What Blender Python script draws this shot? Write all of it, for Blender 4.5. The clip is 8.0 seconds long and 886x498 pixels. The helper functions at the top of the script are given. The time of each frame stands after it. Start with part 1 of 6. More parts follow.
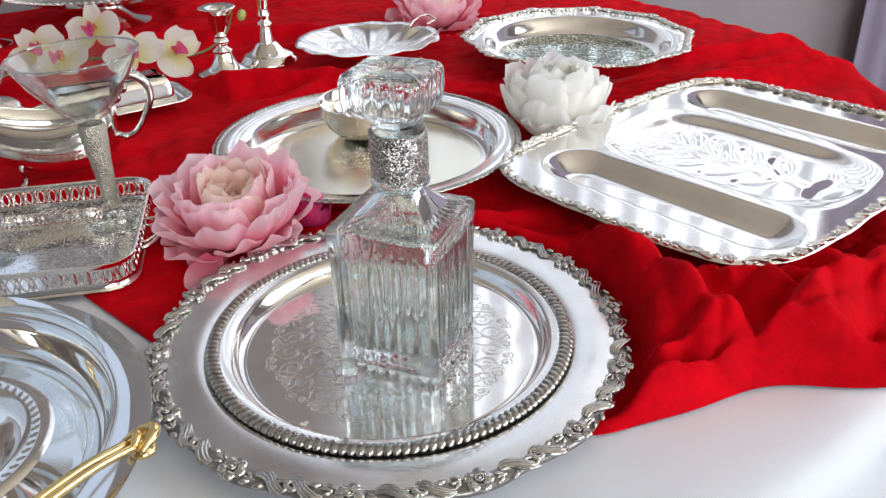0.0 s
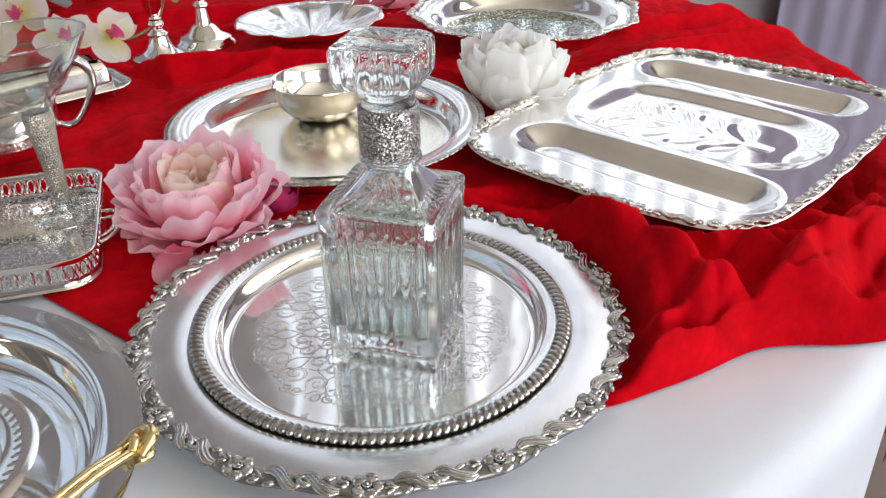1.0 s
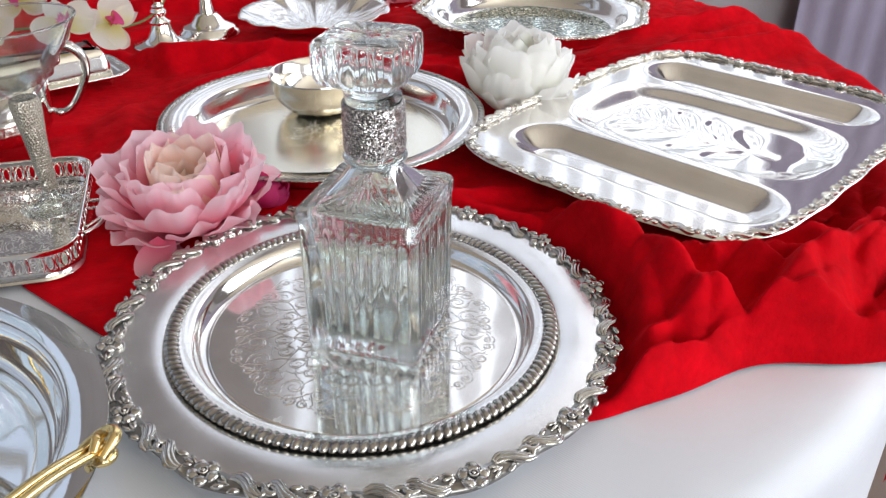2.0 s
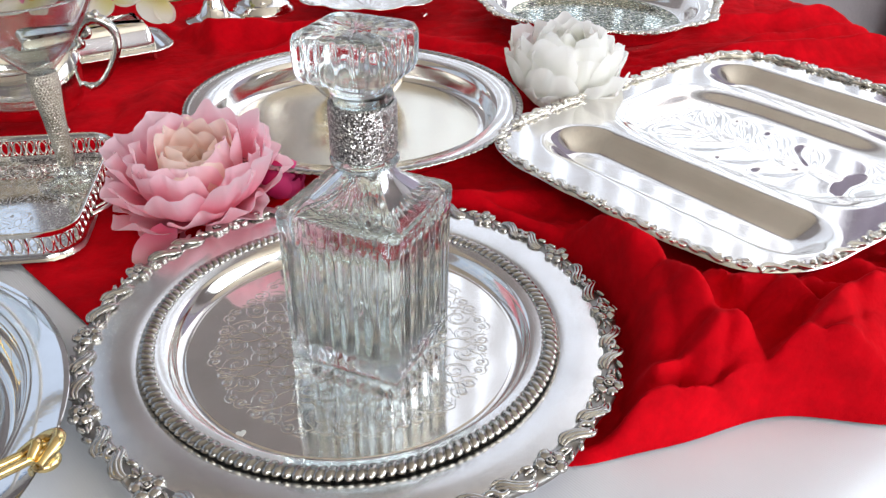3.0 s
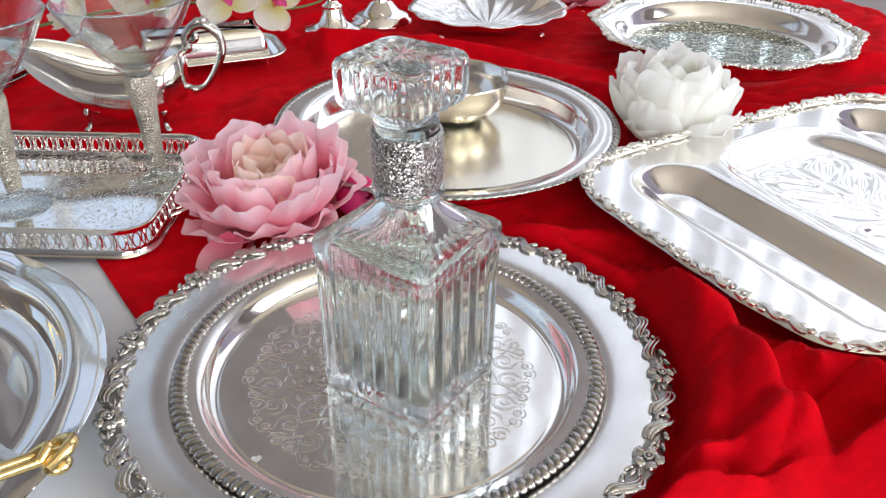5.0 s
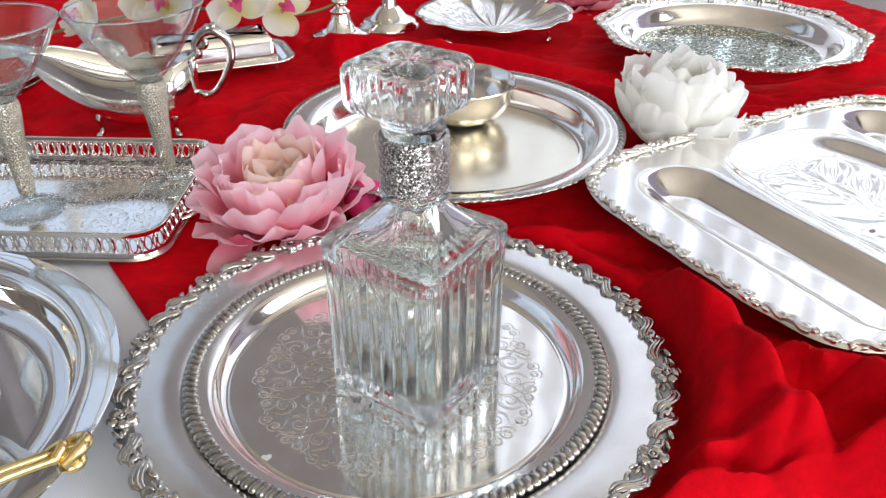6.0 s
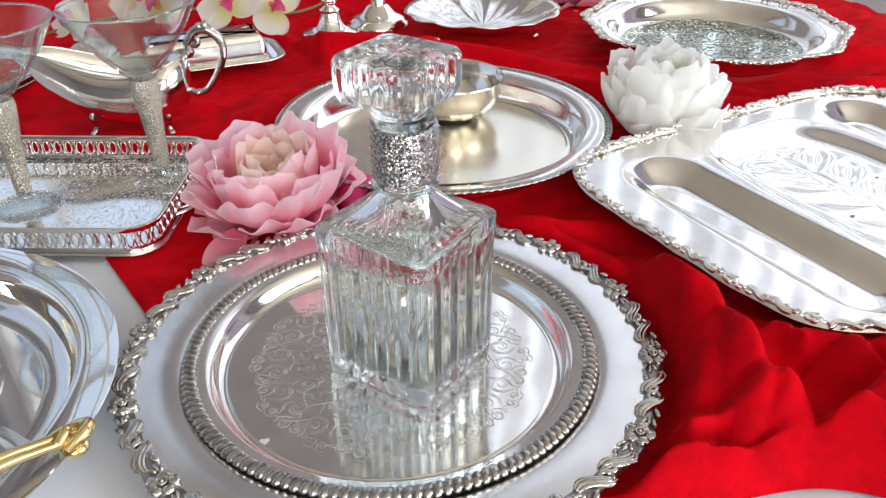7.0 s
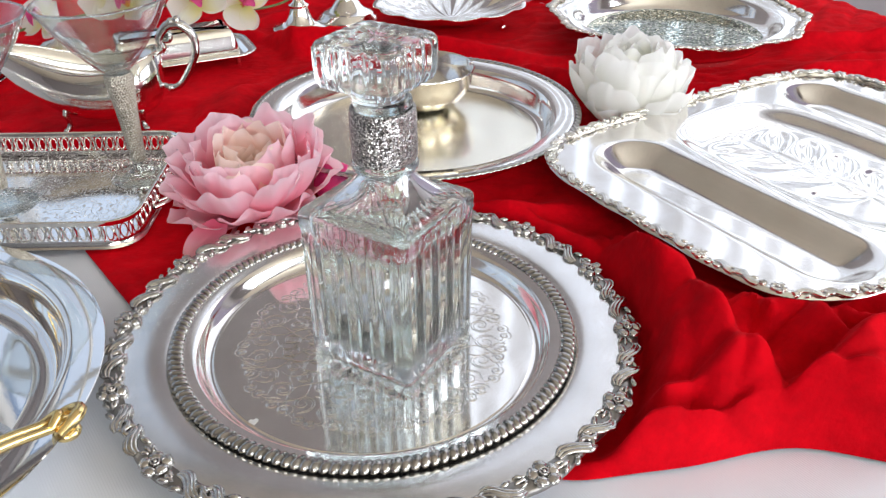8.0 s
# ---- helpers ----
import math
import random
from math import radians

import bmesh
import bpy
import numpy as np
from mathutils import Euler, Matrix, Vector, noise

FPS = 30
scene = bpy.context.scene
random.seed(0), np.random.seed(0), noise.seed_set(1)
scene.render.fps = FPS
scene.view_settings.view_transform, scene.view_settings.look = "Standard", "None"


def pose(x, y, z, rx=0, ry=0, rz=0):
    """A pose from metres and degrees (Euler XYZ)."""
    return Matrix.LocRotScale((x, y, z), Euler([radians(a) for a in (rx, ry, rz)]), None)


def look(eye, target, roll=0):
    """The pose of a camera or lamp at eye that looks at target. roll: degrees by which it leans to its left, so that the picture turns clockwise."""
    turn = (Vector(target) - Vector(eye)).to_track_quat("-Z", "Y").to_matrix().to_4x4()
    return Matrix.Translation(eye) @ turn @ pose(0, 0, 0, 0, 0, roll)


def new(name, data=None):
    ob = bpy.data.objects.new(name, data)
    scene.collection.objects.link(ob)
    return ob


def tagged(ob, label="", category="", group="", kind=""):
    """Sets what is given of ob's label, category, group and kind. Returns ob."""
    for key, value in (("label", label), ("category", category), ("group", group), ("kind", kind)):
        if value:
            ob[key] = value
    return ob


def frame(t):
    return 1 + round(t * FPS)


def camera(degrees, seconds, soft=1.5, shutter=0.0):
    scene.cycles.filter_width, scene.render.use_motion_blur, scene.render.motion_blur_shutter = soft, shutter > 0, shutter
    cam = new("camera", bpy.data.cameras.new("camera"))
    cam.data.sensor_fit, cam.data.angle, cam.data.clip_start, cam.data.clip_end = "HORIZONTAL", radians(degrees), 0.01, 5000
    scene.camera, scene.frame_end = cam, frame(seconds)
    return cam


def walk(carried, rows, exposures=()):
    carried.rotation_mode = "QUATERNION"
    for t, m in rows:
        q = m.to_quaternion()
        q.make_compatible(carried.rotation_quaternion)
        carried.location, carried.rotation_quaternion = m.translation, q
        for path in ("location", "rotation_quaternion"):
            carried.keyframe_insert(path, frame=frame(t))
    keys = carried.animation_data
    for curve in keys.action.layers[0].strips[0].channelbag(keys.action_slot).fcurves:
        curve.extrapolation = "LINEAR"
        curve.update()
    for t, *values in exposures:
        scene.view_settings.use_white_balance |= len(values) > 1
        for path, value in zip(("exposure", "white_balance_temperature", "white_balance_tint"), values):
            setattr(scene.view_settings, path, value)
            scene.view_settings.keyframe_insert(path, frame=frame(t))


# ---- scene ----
cam = camera(55.6, 8.0, soft=1.3)
PATH = [
    (0, (0.003, -0.004, 0.425), (-0.005, 1.747, -0.542), -1.4),
    (0.5, (-0.031, 0.005, 0.411), (0.068, 1.737, -0.583), -1.8),
    (1, (-0.053, 0.015, 0.411), (0.124, 1.737, -0.591), -1.1),
    (1.5, (-0.053, 0.024, 0.405), (0.141, 1.741, -0.602), -0.1),
    (1.7, (-0.047, 0.026, 0.406), (0.132, 1.746, -0.599), 0.0),
    (2.8, (0.024, 0.074, 0.403), (0.03, 1.777, -0.645), 0.8),
    (3, (0.036, 0.085, 0.403), (-0.012, 1.784, -0.651), 0.8),
    (3.5, (0.063, 0.103, 0.409), (-0.124, 1.791, -0.647), 0.3),
    (4, (0.091, 0.116, 0.405), (-0.188, 1.794, -0.648), 0.1),
    (4.5, (0.1, 0.124, 0.405), (-0.231, 1.798, -0.639), 0.5),
    (5, (0.094, 0.129, 0.404), (-0.275, 1.799, -0.633), 0.6),
    (6.5, (0.1, 0.114, 0.408), (-0.292, 1.784, -0.62), -0.0),
    (7, (0.102, 0.104, 0.407), (-0.27, 1.779, -0.621), -0.4),
    (7.5, (0.101, 0.09, 0.413), (-0.245, 1.771, -0.613), -0.5),
    (8, (0.099, 0.082, 0.405), (-0.202, 1.769, -0.627), -0.6),
]
walk(cam, [(t, look(eye, target, roll)) for t, eye, target, roll in PATH], [(0, -0.08), (1.7, -0.08), (3.0, 0.06), (8, 0.08)])

# ---- world, light ----
world = bpy.data.worlds.new("sky")
scene.world = world
world.use_nodes = True
wn = world.node_tree
sky = wn.nodes.new("ShaderNodeTexSky")
sky.sky_type = 'NISHITA'
sky.sun_disc = False
sky.sun_elevation = radians(42)
sky.sun_rotation = radians(35)
bg = wn.nodes["Background"]
bg.inputs["Strength"].default_value = 0.12
wn.links.new(sky.outputs["Color"], bg.inputs["Color"])


def window_light(name, m, sx, sy, watts, col):
    """Daylight coming in through a window opening."""
    d = bpy.data.lights.new(name, 'AREA')
    d.shape = 'RECTANGLE'
    d.size, d.size_y, d.energy, d.color = sx, sy, watts, col
    ob = new(name, d)
    ob.matrix_world = m
    return ob


# table top is z = 0; room around it
ROOM_X0, ROOM_X1, ROOM_Y0, ROOM_Y1 = -2.6, 3.0, -2.6, 2.4
FLOOR_Z, CEIL_Z = -0.75, 2.55
FAR_X0, FAR_X1, FAR_Z0, FAR_Z1 = -0.45, 2.2, 0.2, 2.3
window_light("daylight_far", look(((FAR_X0 + FAR_X1) / 2, ROOM_Y1 + 0.24, 1.25), ((FAR_X0 + FAR_X1) / 2, 0.8, 1.25)), 2.6, 2.1, 20, (0.90, 0.94, 1.0))
window_light("daylight_left", look((ROOM_X0 - 0.24, 0.95, 1.38), (0.0, 0.95, 1.38)), 2.7, 2.16, 6, (0.97, 0.98, 1.0))
window_light("daylight_far_left", look((-1.9, ROOM_Y1 + 0.24, 1.38), (-1.9, 0.8, 1.38)), 1.12, 2.16, 3.6, (0.92, 0.96, 1.0))
window_light("daylight_behind", look((1.6, ROOM_Y0 - 0.24, 1.25), (1.6, 0.8, 1.25)), 2.6, 1.9, 122, (0.93, 0.965, 1.0))
# fill from the right, added to brighten the cloth and folds; its window is unseen
window_light("fill_daylight_right", look((ROOM_X1 + 0.24, 0.2, 1.25), (0.3, 0.2, 1.25)), 3.0, 1.9, 112, (0.895, 0.935, 1.0))

# ---- materials ----


def mat(name):
    m = bpy.data.materials.new(name)
    m.use_nodes = True
    return m, m.node_tree.nodes, m.node_tree.links, m.node_tree.nodes["Principled BSDF"]


def ramp(n, stops):
    r = n.new("ShaderNodeValToRGB")
    el = r.color_ramp.elements
    while len(el) < len(stops):
        el.new(0.5)
    for e, (p, c) in zip(el, stops):
        e.position = p
        e.color = (*c, 1) if len(c) == 3 else c
    return r


def coords(n, l, scale=(1, 1, 1), which="Object"):
    tc = n.new("ShaderNodeTexCoord")
    mp = n.new("ShaderNodeMapping")
    mp.inputs["Scale"].default_value = scale
    l.new(tc.outputs[which], mp.inputs["Vector"])
    return mp.outputs["Vector"]


def noise_tex(n, l, vec, scale, detail=4, rough=0.55):
    t = n.new("ShaderNodeTexNoise")
    t.inputs["Scale"].default_value, t.inputs["Detail"].default_value, t.inputs["Roughness"].default_value = scale, detail, rough
    l.new(vec, t.inputs["Vector"])
    return t


def add_bump(n, l, bsdf, height, strength, dist):
    b = n.new("ShaderNodeBump")
    b.inputs["Strength"].default_value, b.inputs["Distance"].default_value = strength, dist
    l.new(height, b.inputs["Height"])
    l.new(b.outputs["Normal"], bsdf.inputs["Normal"])
    return b


def metal(name, col_a, col_b, r0, r1, scratch=0.05, wave=0.0):
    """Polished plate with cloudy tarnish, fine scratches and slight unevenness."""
    m, n, l, b = mat(name)
    v = coords(n, l)
    big = noise_tex(n, l, v, 22, 5)
    fine = noise_tex(n, l, v, 420, 3)
    c = ramp(n, [(0.35, col_b), (0.62, col_a)])
    l.new(big.outputs["Fac"], c.inputs["Fac"])
    l.new(c.outputs["Color"], b.inputs["Base Color"])
    b.inputs["Metallic"].default_value = 1.0
    mr = n.new("ShaderNodeMapRange")
    mr.inputs["To Min"].default_value, mr.inputs["To Max"].default_value = r0, r1
    mr.inputs["From Min"].default_value, mr.inputs["From Max"].default_value = 0.3, 0.7
    mix = n.new("ShaderNodeMath")
    mix.operation = 'MULTIPLY_ADD'
    mix.inputs[1].default_value, mix.inputs[2].default_value = 0.35, 0.32
    l.new(fine.outputs["Fac"], mix.inputs[0])
    av = n.new("ShaderNodeMath")
    av.operation = 'ADD'
    l.new(mix.outputs[0], av.inputs[0])
    hv = n.new("ShaderNodeMath")
    hv.operation = 'MULTIPLY_ADD'
    hv.inputs[1].default_value, hv.inputs[2].default_value = 0.5, -0.25
    l.new(big.outputs["Fac"], hv.inputs[0])
    l.new(hv.outputs[0], av.inputs[1])
    l.new(av.outputs[0], mr.inputs["Value"])
    l.new(mr.outputs["Result"], b.inputs["Roughness"])
    if wave:
        w = noise_tex(n, l, v, 9, 2)
        ad = n.new("ShaderNodeMath")
        ad.operation = 'MULTIPLY_ADD'
        ad.inputs[1].default_value = scratch
        l.new(fine.outputs["Fac"], ad.inputs[0])
        l.new(w.outputs["Fac"], ad.inputs[2])
        add_bump(n, l, b, ad.outputs[0], 0.35, wave)
    return m


SILVER = metal("polished_silver", (0.94, 0.92, 0.88), (0.86, 0.83, 0.78), 0.05, 0.16, 0.03, 0.0012)
SATIN = metal("satin_silver", (0.88, 0.87, 0.85), (0.76, 0.745, 0.72), 0.17, 0.28, 0.05, 0.0012)
STEEL = metal("mirror_steel", (0.90, 0.89, 0.87), (0.85, 0.84, 0.82), 0.02, 0.06, 0.02, 0.0012)
PALE = metal("pale_gilt_silver", (0.93, 0.905, 0.855), (0.86, 0.83, 0.775), 0.08, 0.2, 0.03, 0.0012)
GOLD = metal("gold_plate", (0.92, 0.73, 0.36), (0.80, 0.59, 0.25), 0.12, 0.24, 0.03, 0.0006)


def aged_silver():
    """Cast border silver, its colour darker in the hollows of the pattern."""
    m, n, l, b = mat("aged_cast_silver")
    v = coords(n, l)
    t = noise_tex(n, l, v, 160, 4)
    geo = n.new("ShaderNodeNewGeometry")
    # low pointiness gives the near-black end, raised parts the mid grey
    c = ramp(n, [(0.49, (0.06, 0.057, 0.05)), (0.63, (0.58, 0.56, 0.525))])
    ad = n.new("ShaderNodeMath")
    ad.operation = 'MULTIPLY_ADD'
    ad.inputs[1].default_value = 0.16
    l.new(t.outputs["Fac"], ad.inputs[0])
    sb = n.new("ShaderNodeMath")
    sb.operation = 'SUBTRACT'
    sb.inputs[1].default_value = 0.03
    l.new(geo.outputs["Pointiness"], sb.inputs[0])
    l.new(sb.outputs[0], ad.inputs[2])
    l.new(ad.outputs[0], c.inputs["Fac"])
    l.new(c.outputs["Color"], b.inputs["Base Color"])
    b.inputs["Metallic"].default_value = 1
    b.inputs["Roughness"].default_value = 0.2
    add_bump(n, l, b, t.outputs["Fac"], 0.25, 0.0008)
    return m


AGED = aged_silver()
TARNISH = metal("tarnished_silver", (0.38, 0.365, 0.345), (0.21, 0.20, 0.185), 0.24, 0.38, 0.1, 0.001)


def engraved_silver(name, base, dark, r_in, r_out, lobes, scale, rough, bare=0.44, cut_depth=0.0020):
    """Silver floor with an engraved ring of curling scrolls."""
    m, n, l, b = mat(name)
    v = coords(n, l)
    sep = n.new("ShaderNodeSeparateXYZ")
    l.new(v, sep.inputs[0])

    def mth(op, a, bb=None, c=None):
        q = n.new("ShaderNodeMath")
        q.operation = op
        for i, s in enumerate((a, bb, c)):
            if s is None:
                continue
            if isinstance(s, (int, float)):
                q.inputs[i].default_value = s
            else:
                l.new(s, q.inputs[i])
        return q.outputs[0]
    x, y = sep.outputs["X"], sep.outputs["Y"]
    rad = mth('SQRT', mth('ADD', mth('MULTIPLY', x, x), mth('MULTIPLY', y, y)))
    ang = mth('ARCTAN2', y, x)
    # lobed outline of the engraved field
    lob = mth('MULTIPLY', mth('SINE', mth('MULTIPLY', ang, float(lobes))), 0.006)
    outer = mth('SUBTRACT', float(r_out), mth('ADD', rad, lob))
    inner = mth('SUBTRACT', rad, float(r_in))
    mask = mth('MULTIPLY', mth('GREATER_THAN', outer, 0.0), mth('GREATER_THAN', inner, 0.0))
    warp = noise_tex(n, l, v, 55, 1)
    mx = n.new("ShaderNodeMixRGB")
    mx.blend_type = 'ADD'
    mx.inputs["Fac"].default_value = 0.055
    l.new(v, mx.inputs["Color1"])
    l.new(warp.outputs["Color"], mx.inputs["Color2"])
    vo = n.new("ShaderNodeTexVoronoi")
    vo.inputs["Scale"].default_value = scale
    l.new(mx.outputs["Color"], vo.inputs["Vector"])
    # rings in each cell bend into curls
    rings = mth('SINE', mth('MULTIPLY', vo.outputs["Distance"], 24.0))
    cut = mth('GREATER_THAN', rings, 0.70)
    gate = mth('GREATER_THAN', noise_tex(n, l, v, 130, 2).outputs["Fac"], bare)
    line = mth('MULTIPLY', mth('MULTIPLY', cut, gate), mask)
    w = noise_tex(n, l, v, 9, 2)
    hgt = mth('ADD', mth('MULTIPLY', line, -0.5), mth('MULTIPLY', w.outputs["Fac"], 0.6))
    big = noise_tex(n, l, v, 25, 5)
    c = ramp(n, [(0.35, dark), (0.65, base)])
    l.new(big.outputs["Fac"], c.inputs["Fac"])
    l.new(c.outputs["Color"], b.inputs["Base Color"])
    b.inputs["Metallic"].default_value = 1
    l.new(mth('ADD', mth('MULTIPLY', line, 0.32), mth('MULTIPLY_ADD', big.outputs["Fac"], 0.1, rough)), b.inputs["Roughness"])
    add_bump(n, l, b, hgt, 0.8, cut_depth)
    return m


ENGRAVED = engraved_silver("engraved_silver", (0.92, 0.89, 0.84), (0.82, 0.79, 0.74), 0.5, 0.106, 12, 46, 0.035)
CHASED = metal("chased_silver", (0.86, 0.84, 0.80), (0.62, 0.60, 0.56), 0.10, 0.22, 0.05, 0.0002)
ENGRAVED_TRAY = engraved_silver("engraved_tray_silver", (0.93, 0.92, 0.9), (0.84, 0.83, 0.8), 0.0, 0.30, 8, 62, 0.03, 0.42, 0.0005)
ENGRAVED_PALE = engraved_silver("engraved_pale_silver", (0.95, 0.90, 0.76), (0.90, 0.85, 0.71), 0.0, 0.04, 9, 80, 0.17)


def glass(name, col=(0.97, 0.99, 0.985), bump=0.0):
    m, n, l, b = mat(name)
    b.inputs["Base Color"].default_value = (*col, 1)
    b.inputs["Transmission Weight"].default_value = 1
    b.inputs["Roughness"].default_value = 0.01
    b.inputs["IOR"].default_value = 1.5
    if bump:
        t = noise_tex(n, l, coords(n, l, (1, 1, 0.35)), 60, 3)
        add_bump(n, l, b, t.outputs["Fac"], 0.5, bump)
    return m


GLASS = glass("pressed_glass", (0.935, 0.988, 0.985), 0.0004)


def clear_mix(m, share, tint):
    """Let part of the light pass straight through, as thin clear glass does."""
    n, l = m.node_tree.nodes, m.node_tree.links
    t = n.new("ShaderNodeBsdfTransparent")
    t.inputs["Color"].default_value = (*tint, 1)
    mx = n.new("ShaderNodeMixShader")
    mx.inputs["Fac"].default_value = share
    l.new(n["Principled BSDF"].outputs["BSDF"], mx.inputs[1])
    l.new(t.outputs["BSDF"], mx.inputs[2])
    l.new(mx.outputs["Shader"], n["Material Output"].inputs["Surface"])
    return m


clear_mix(GLASS, 0.08, (0.97, 0.985, 0.98))


def thin_glass():
    m = bpy.data.materials.new("blown_glass")
    m.use_nodes = True
    n, l = m.node_tree.nodes, m.node_tree.links
    n.remove(n["Principled BSDF"])
    t = n.new("ShaderNodeBsdfTransparent")
    t.inputs["Color"].default_value = (0.94, 0.96, 0.955, 1)
    g = n.new("ShaderNodeBsdfGlossy")
    g.inputs["Roughness"].default_value = 0.02
    lw = n.new("ShaderNodeLayerWeight")
    pw = n.new("ShaderNodeMath")
    pw.operation = 'POWER'
    pw.inputs[1].default_value = 3.0
    l.new(lw.outputs["Facing"], pw.inputs[0])
    f = n.new("ShaderNodeMath")
    f.operation = 'MULTIPLY_ADD'
    f.inputs[1].default_value, f.inputs[2].default_value = 0.80, 0.08
    l.new(pw.outputs[0], f.inputs[0])
    mx = n.new("ShaderNodeMixShader")
    l.new(f.outputs[0], mx.inputs["Fac"])
    l.new(t.outputs["BSDF"], mx.inputs[1])
    l.new(g.outputs["BSDF"], mx.inputs[2])
    l.new(mx.outputs["Shader"], n["Material Output"].inputs["Surface"])
    return m


GLASS_THIN = thin_glass()


def glitter(name, scale, cols, rough=0.22, share=1.0):
    """Crushed rhinestones: many small facets, each tilted its own way."""
    m, n, l, b = mat(name)
    v = coords(n, l)
    vo = n.new("ShaderNodeTexVoronoi")
    vo.inputs["Scale"].default_value = scale
    l.new(v, vo.inputs["Vector"])
    sx = n.new("ShaderNodeSeparateXYZ")
    l.new(vo.outputs["Color"], sx.inputs[0])
    c = ramp(n, [(i / (len(cols) - 1) * 0.9, k) for i, k in enumerate(cols)])
    l.new(sx.outputs["X"], c.inputs["Fac"])
    l.new(c.outputs["Color"], b.inputs["Base Color"])
    b.inputs["Metallic"].default_value = 0.9
    b.inputs["Roughness"].default_value = rough
    geo = n.new("ShaderNodeNewGeometry")
    vm = n.new("ShaderNodeVectorMath")
    vm.operation = 'MULTIPLY_ADD'
    off = n.new("ShaderNodeVectorMath")
    off.operation = 'SUBTRACT'
    off.inputs[1].default_value = (0.5, 0.5, 0.5)
    l.new(vo.outputs["Color"], off.inputs[0])
    # only this share of the facets is tilted, the rest lie flat
    gt = n.new("ShaderNodeMath")
    gt.operation = 'LESS_THAN'
    gt.inputs[1].default_value = share
    l.new(sx.outputs["Y"], gt.inputs[0])
    tl = n.new("ShaderNodeMath")
    tl.operation = 'MULTIPLY'
    tl.inputs[1].default_value = 1.1
    l.new(gt.outputs[0], tl.inputs[0])
    l.new(off.outputs[0], vm.inputs[0])
    l.new(tl.outputs[0], vm.inputs[1])
    l.new(geo.outputs["Normal"], vm.inputs[2])
    nm = n.new("ShaderNodeVectorMath")
    nm.operation = 'NORMALIZE'
    l.new(vm.outputs[0], nm.inputs[0])
    l.new(nm.outputs[0], b.inputs["Normal"])
    return m


GLITTER = glitter("glitter_band", 1250, [(0.08, 0.07, 0.07), (0.26, 0.24, 0.23), (0.44, 0.41, 0.40), (0.92, 0.90, 0.87)], 0.3)
DIAMANTE = glitter("diamante_stem", 1100, [(0.22, 0.2, 0.16), (0.42, 0.38, 0.31), (0.6, 0.56, 0.48), (0.85, 0.82, 0.75)], 0.3)
MIRROR_GLITTER = glitter("green_mirror_glitter", 420, [(0.06, 0.08, 0.06), (0.15, 0.19, 0.15), (0.29, 0.34, 0.28), (0.8, 0.8, 0.7)], 0.10, 0.28)


def velvet():
    m, n, l, b = mat("red_velvet")
    v = coords(n, l)
    t = noise_tex(n, l, v, 7, 5)
    f = noise_tex(n, l, v, 900, 2)
    c = ramp(n, [(0.3, (0.49, 0.0, 0.005)), (0.7, (0.70, 0.001, 0.009))])
    l.new(t.outputs["Fac"], c.inputs["Fac"])
    # pile brushed this way and that
    nap = noise_tex(n, l, v, 34, 6, 0.65)
    nr = ramp(n, [(0.34, (0.72, 0.72, 0.72)), (0.60, (1.0, 1.0, 1.0))])
    l.new(nap.outputs["Fac"], nr.inputs["Fac"])
    mul = n.new("ShaderNodeMixRGB")
    mul.blend_type = 'MULTIPLY'
    mul.inputs["Fac"].default_value = 1.0
    l.new(c.outputs["Color"], mul.inputs["Color1"])
    l.new(nr.outputs["Color"], mul.inputs["Color2"])
    l.new(mul.outputs["Color"], b.inputs["Base Color"])
    b.inputs["Roughness"].default_value = 0.85
    b.inputs["Specular IOR Level"].default_value = 0.06
    b.inputs["Sheen Weight"].default_value = 0.22
    b.inputs["Sheen Roughness"].default_value = 0.35
    b.inputs["Sheen Tint"].default_value = (1.0, 0.02, 0.03, 1)
    ad = n.new("ShaderNodeMath")
    ad.operation = 'MULTIPLY_ADD'
    ad.inputs[1].default_value = 0.05
    k = noise_tex(n, l, v, 60, 4)
    l.new(f.outputs["Fac"], ad.inputs[0])
    kk = n.new("ShaderNodeMath")
    kk.operation = 'MULTIPLY'
    kk.inputs[1].default_value = 0.5
    l.new(k.outputs["Fac"], kk.inputs[0])
    l.new(kk.outputs[0], ad.inputs[2])
    add_bump(n, l, b, ad.outputs[0], 0.6, 0.007)
    return m


VELVET = velvet()


def cloth(name, col, scale=900):
    m, n, l, b = mat(name)
    v = coords(n, l)
    t = noise_tex(n, l, v, 5, 4)
    c = ramp(n, [(0.3, tuple(k * 0.93 for k in col)), (0.7, col)])
    l.new(t.outputs["Fac"], c.inputs["Fac"])
    l.new(c.outputs["Color"], b.inputs["Base Color"])
    b.inputs["Roughness"].default_value = 0.6
    b.inputs["Sheen Weight"].default_value = 0.15
    w1 = n.new("ShaderNodeTexWave")
    w1.bands_direction = 'DIAGONAL'
    w1.inputs["Scale"].default_value = scale / 3.6
    l.new(v, w1.inputs["Vector"])
    ad = n.new("ShaderNodeMath")
    ad.operation = 'MULTIPLY_ADD'
    ad.inputs[1].default_value = 0.04
    l.new(w1.outputs["Fac"], ad.inputs[0])
    l.new(noise_tex(n, l, v, 14, 3).outputs["Fac"], ad.inputs[2])
    add_bump(n, l, b, ad.outputs[0], 0.4, 0.004)
    return m


WHITE_CLOTH = cloth("white_tablecloth", (0.70, 0.72, 0.765))


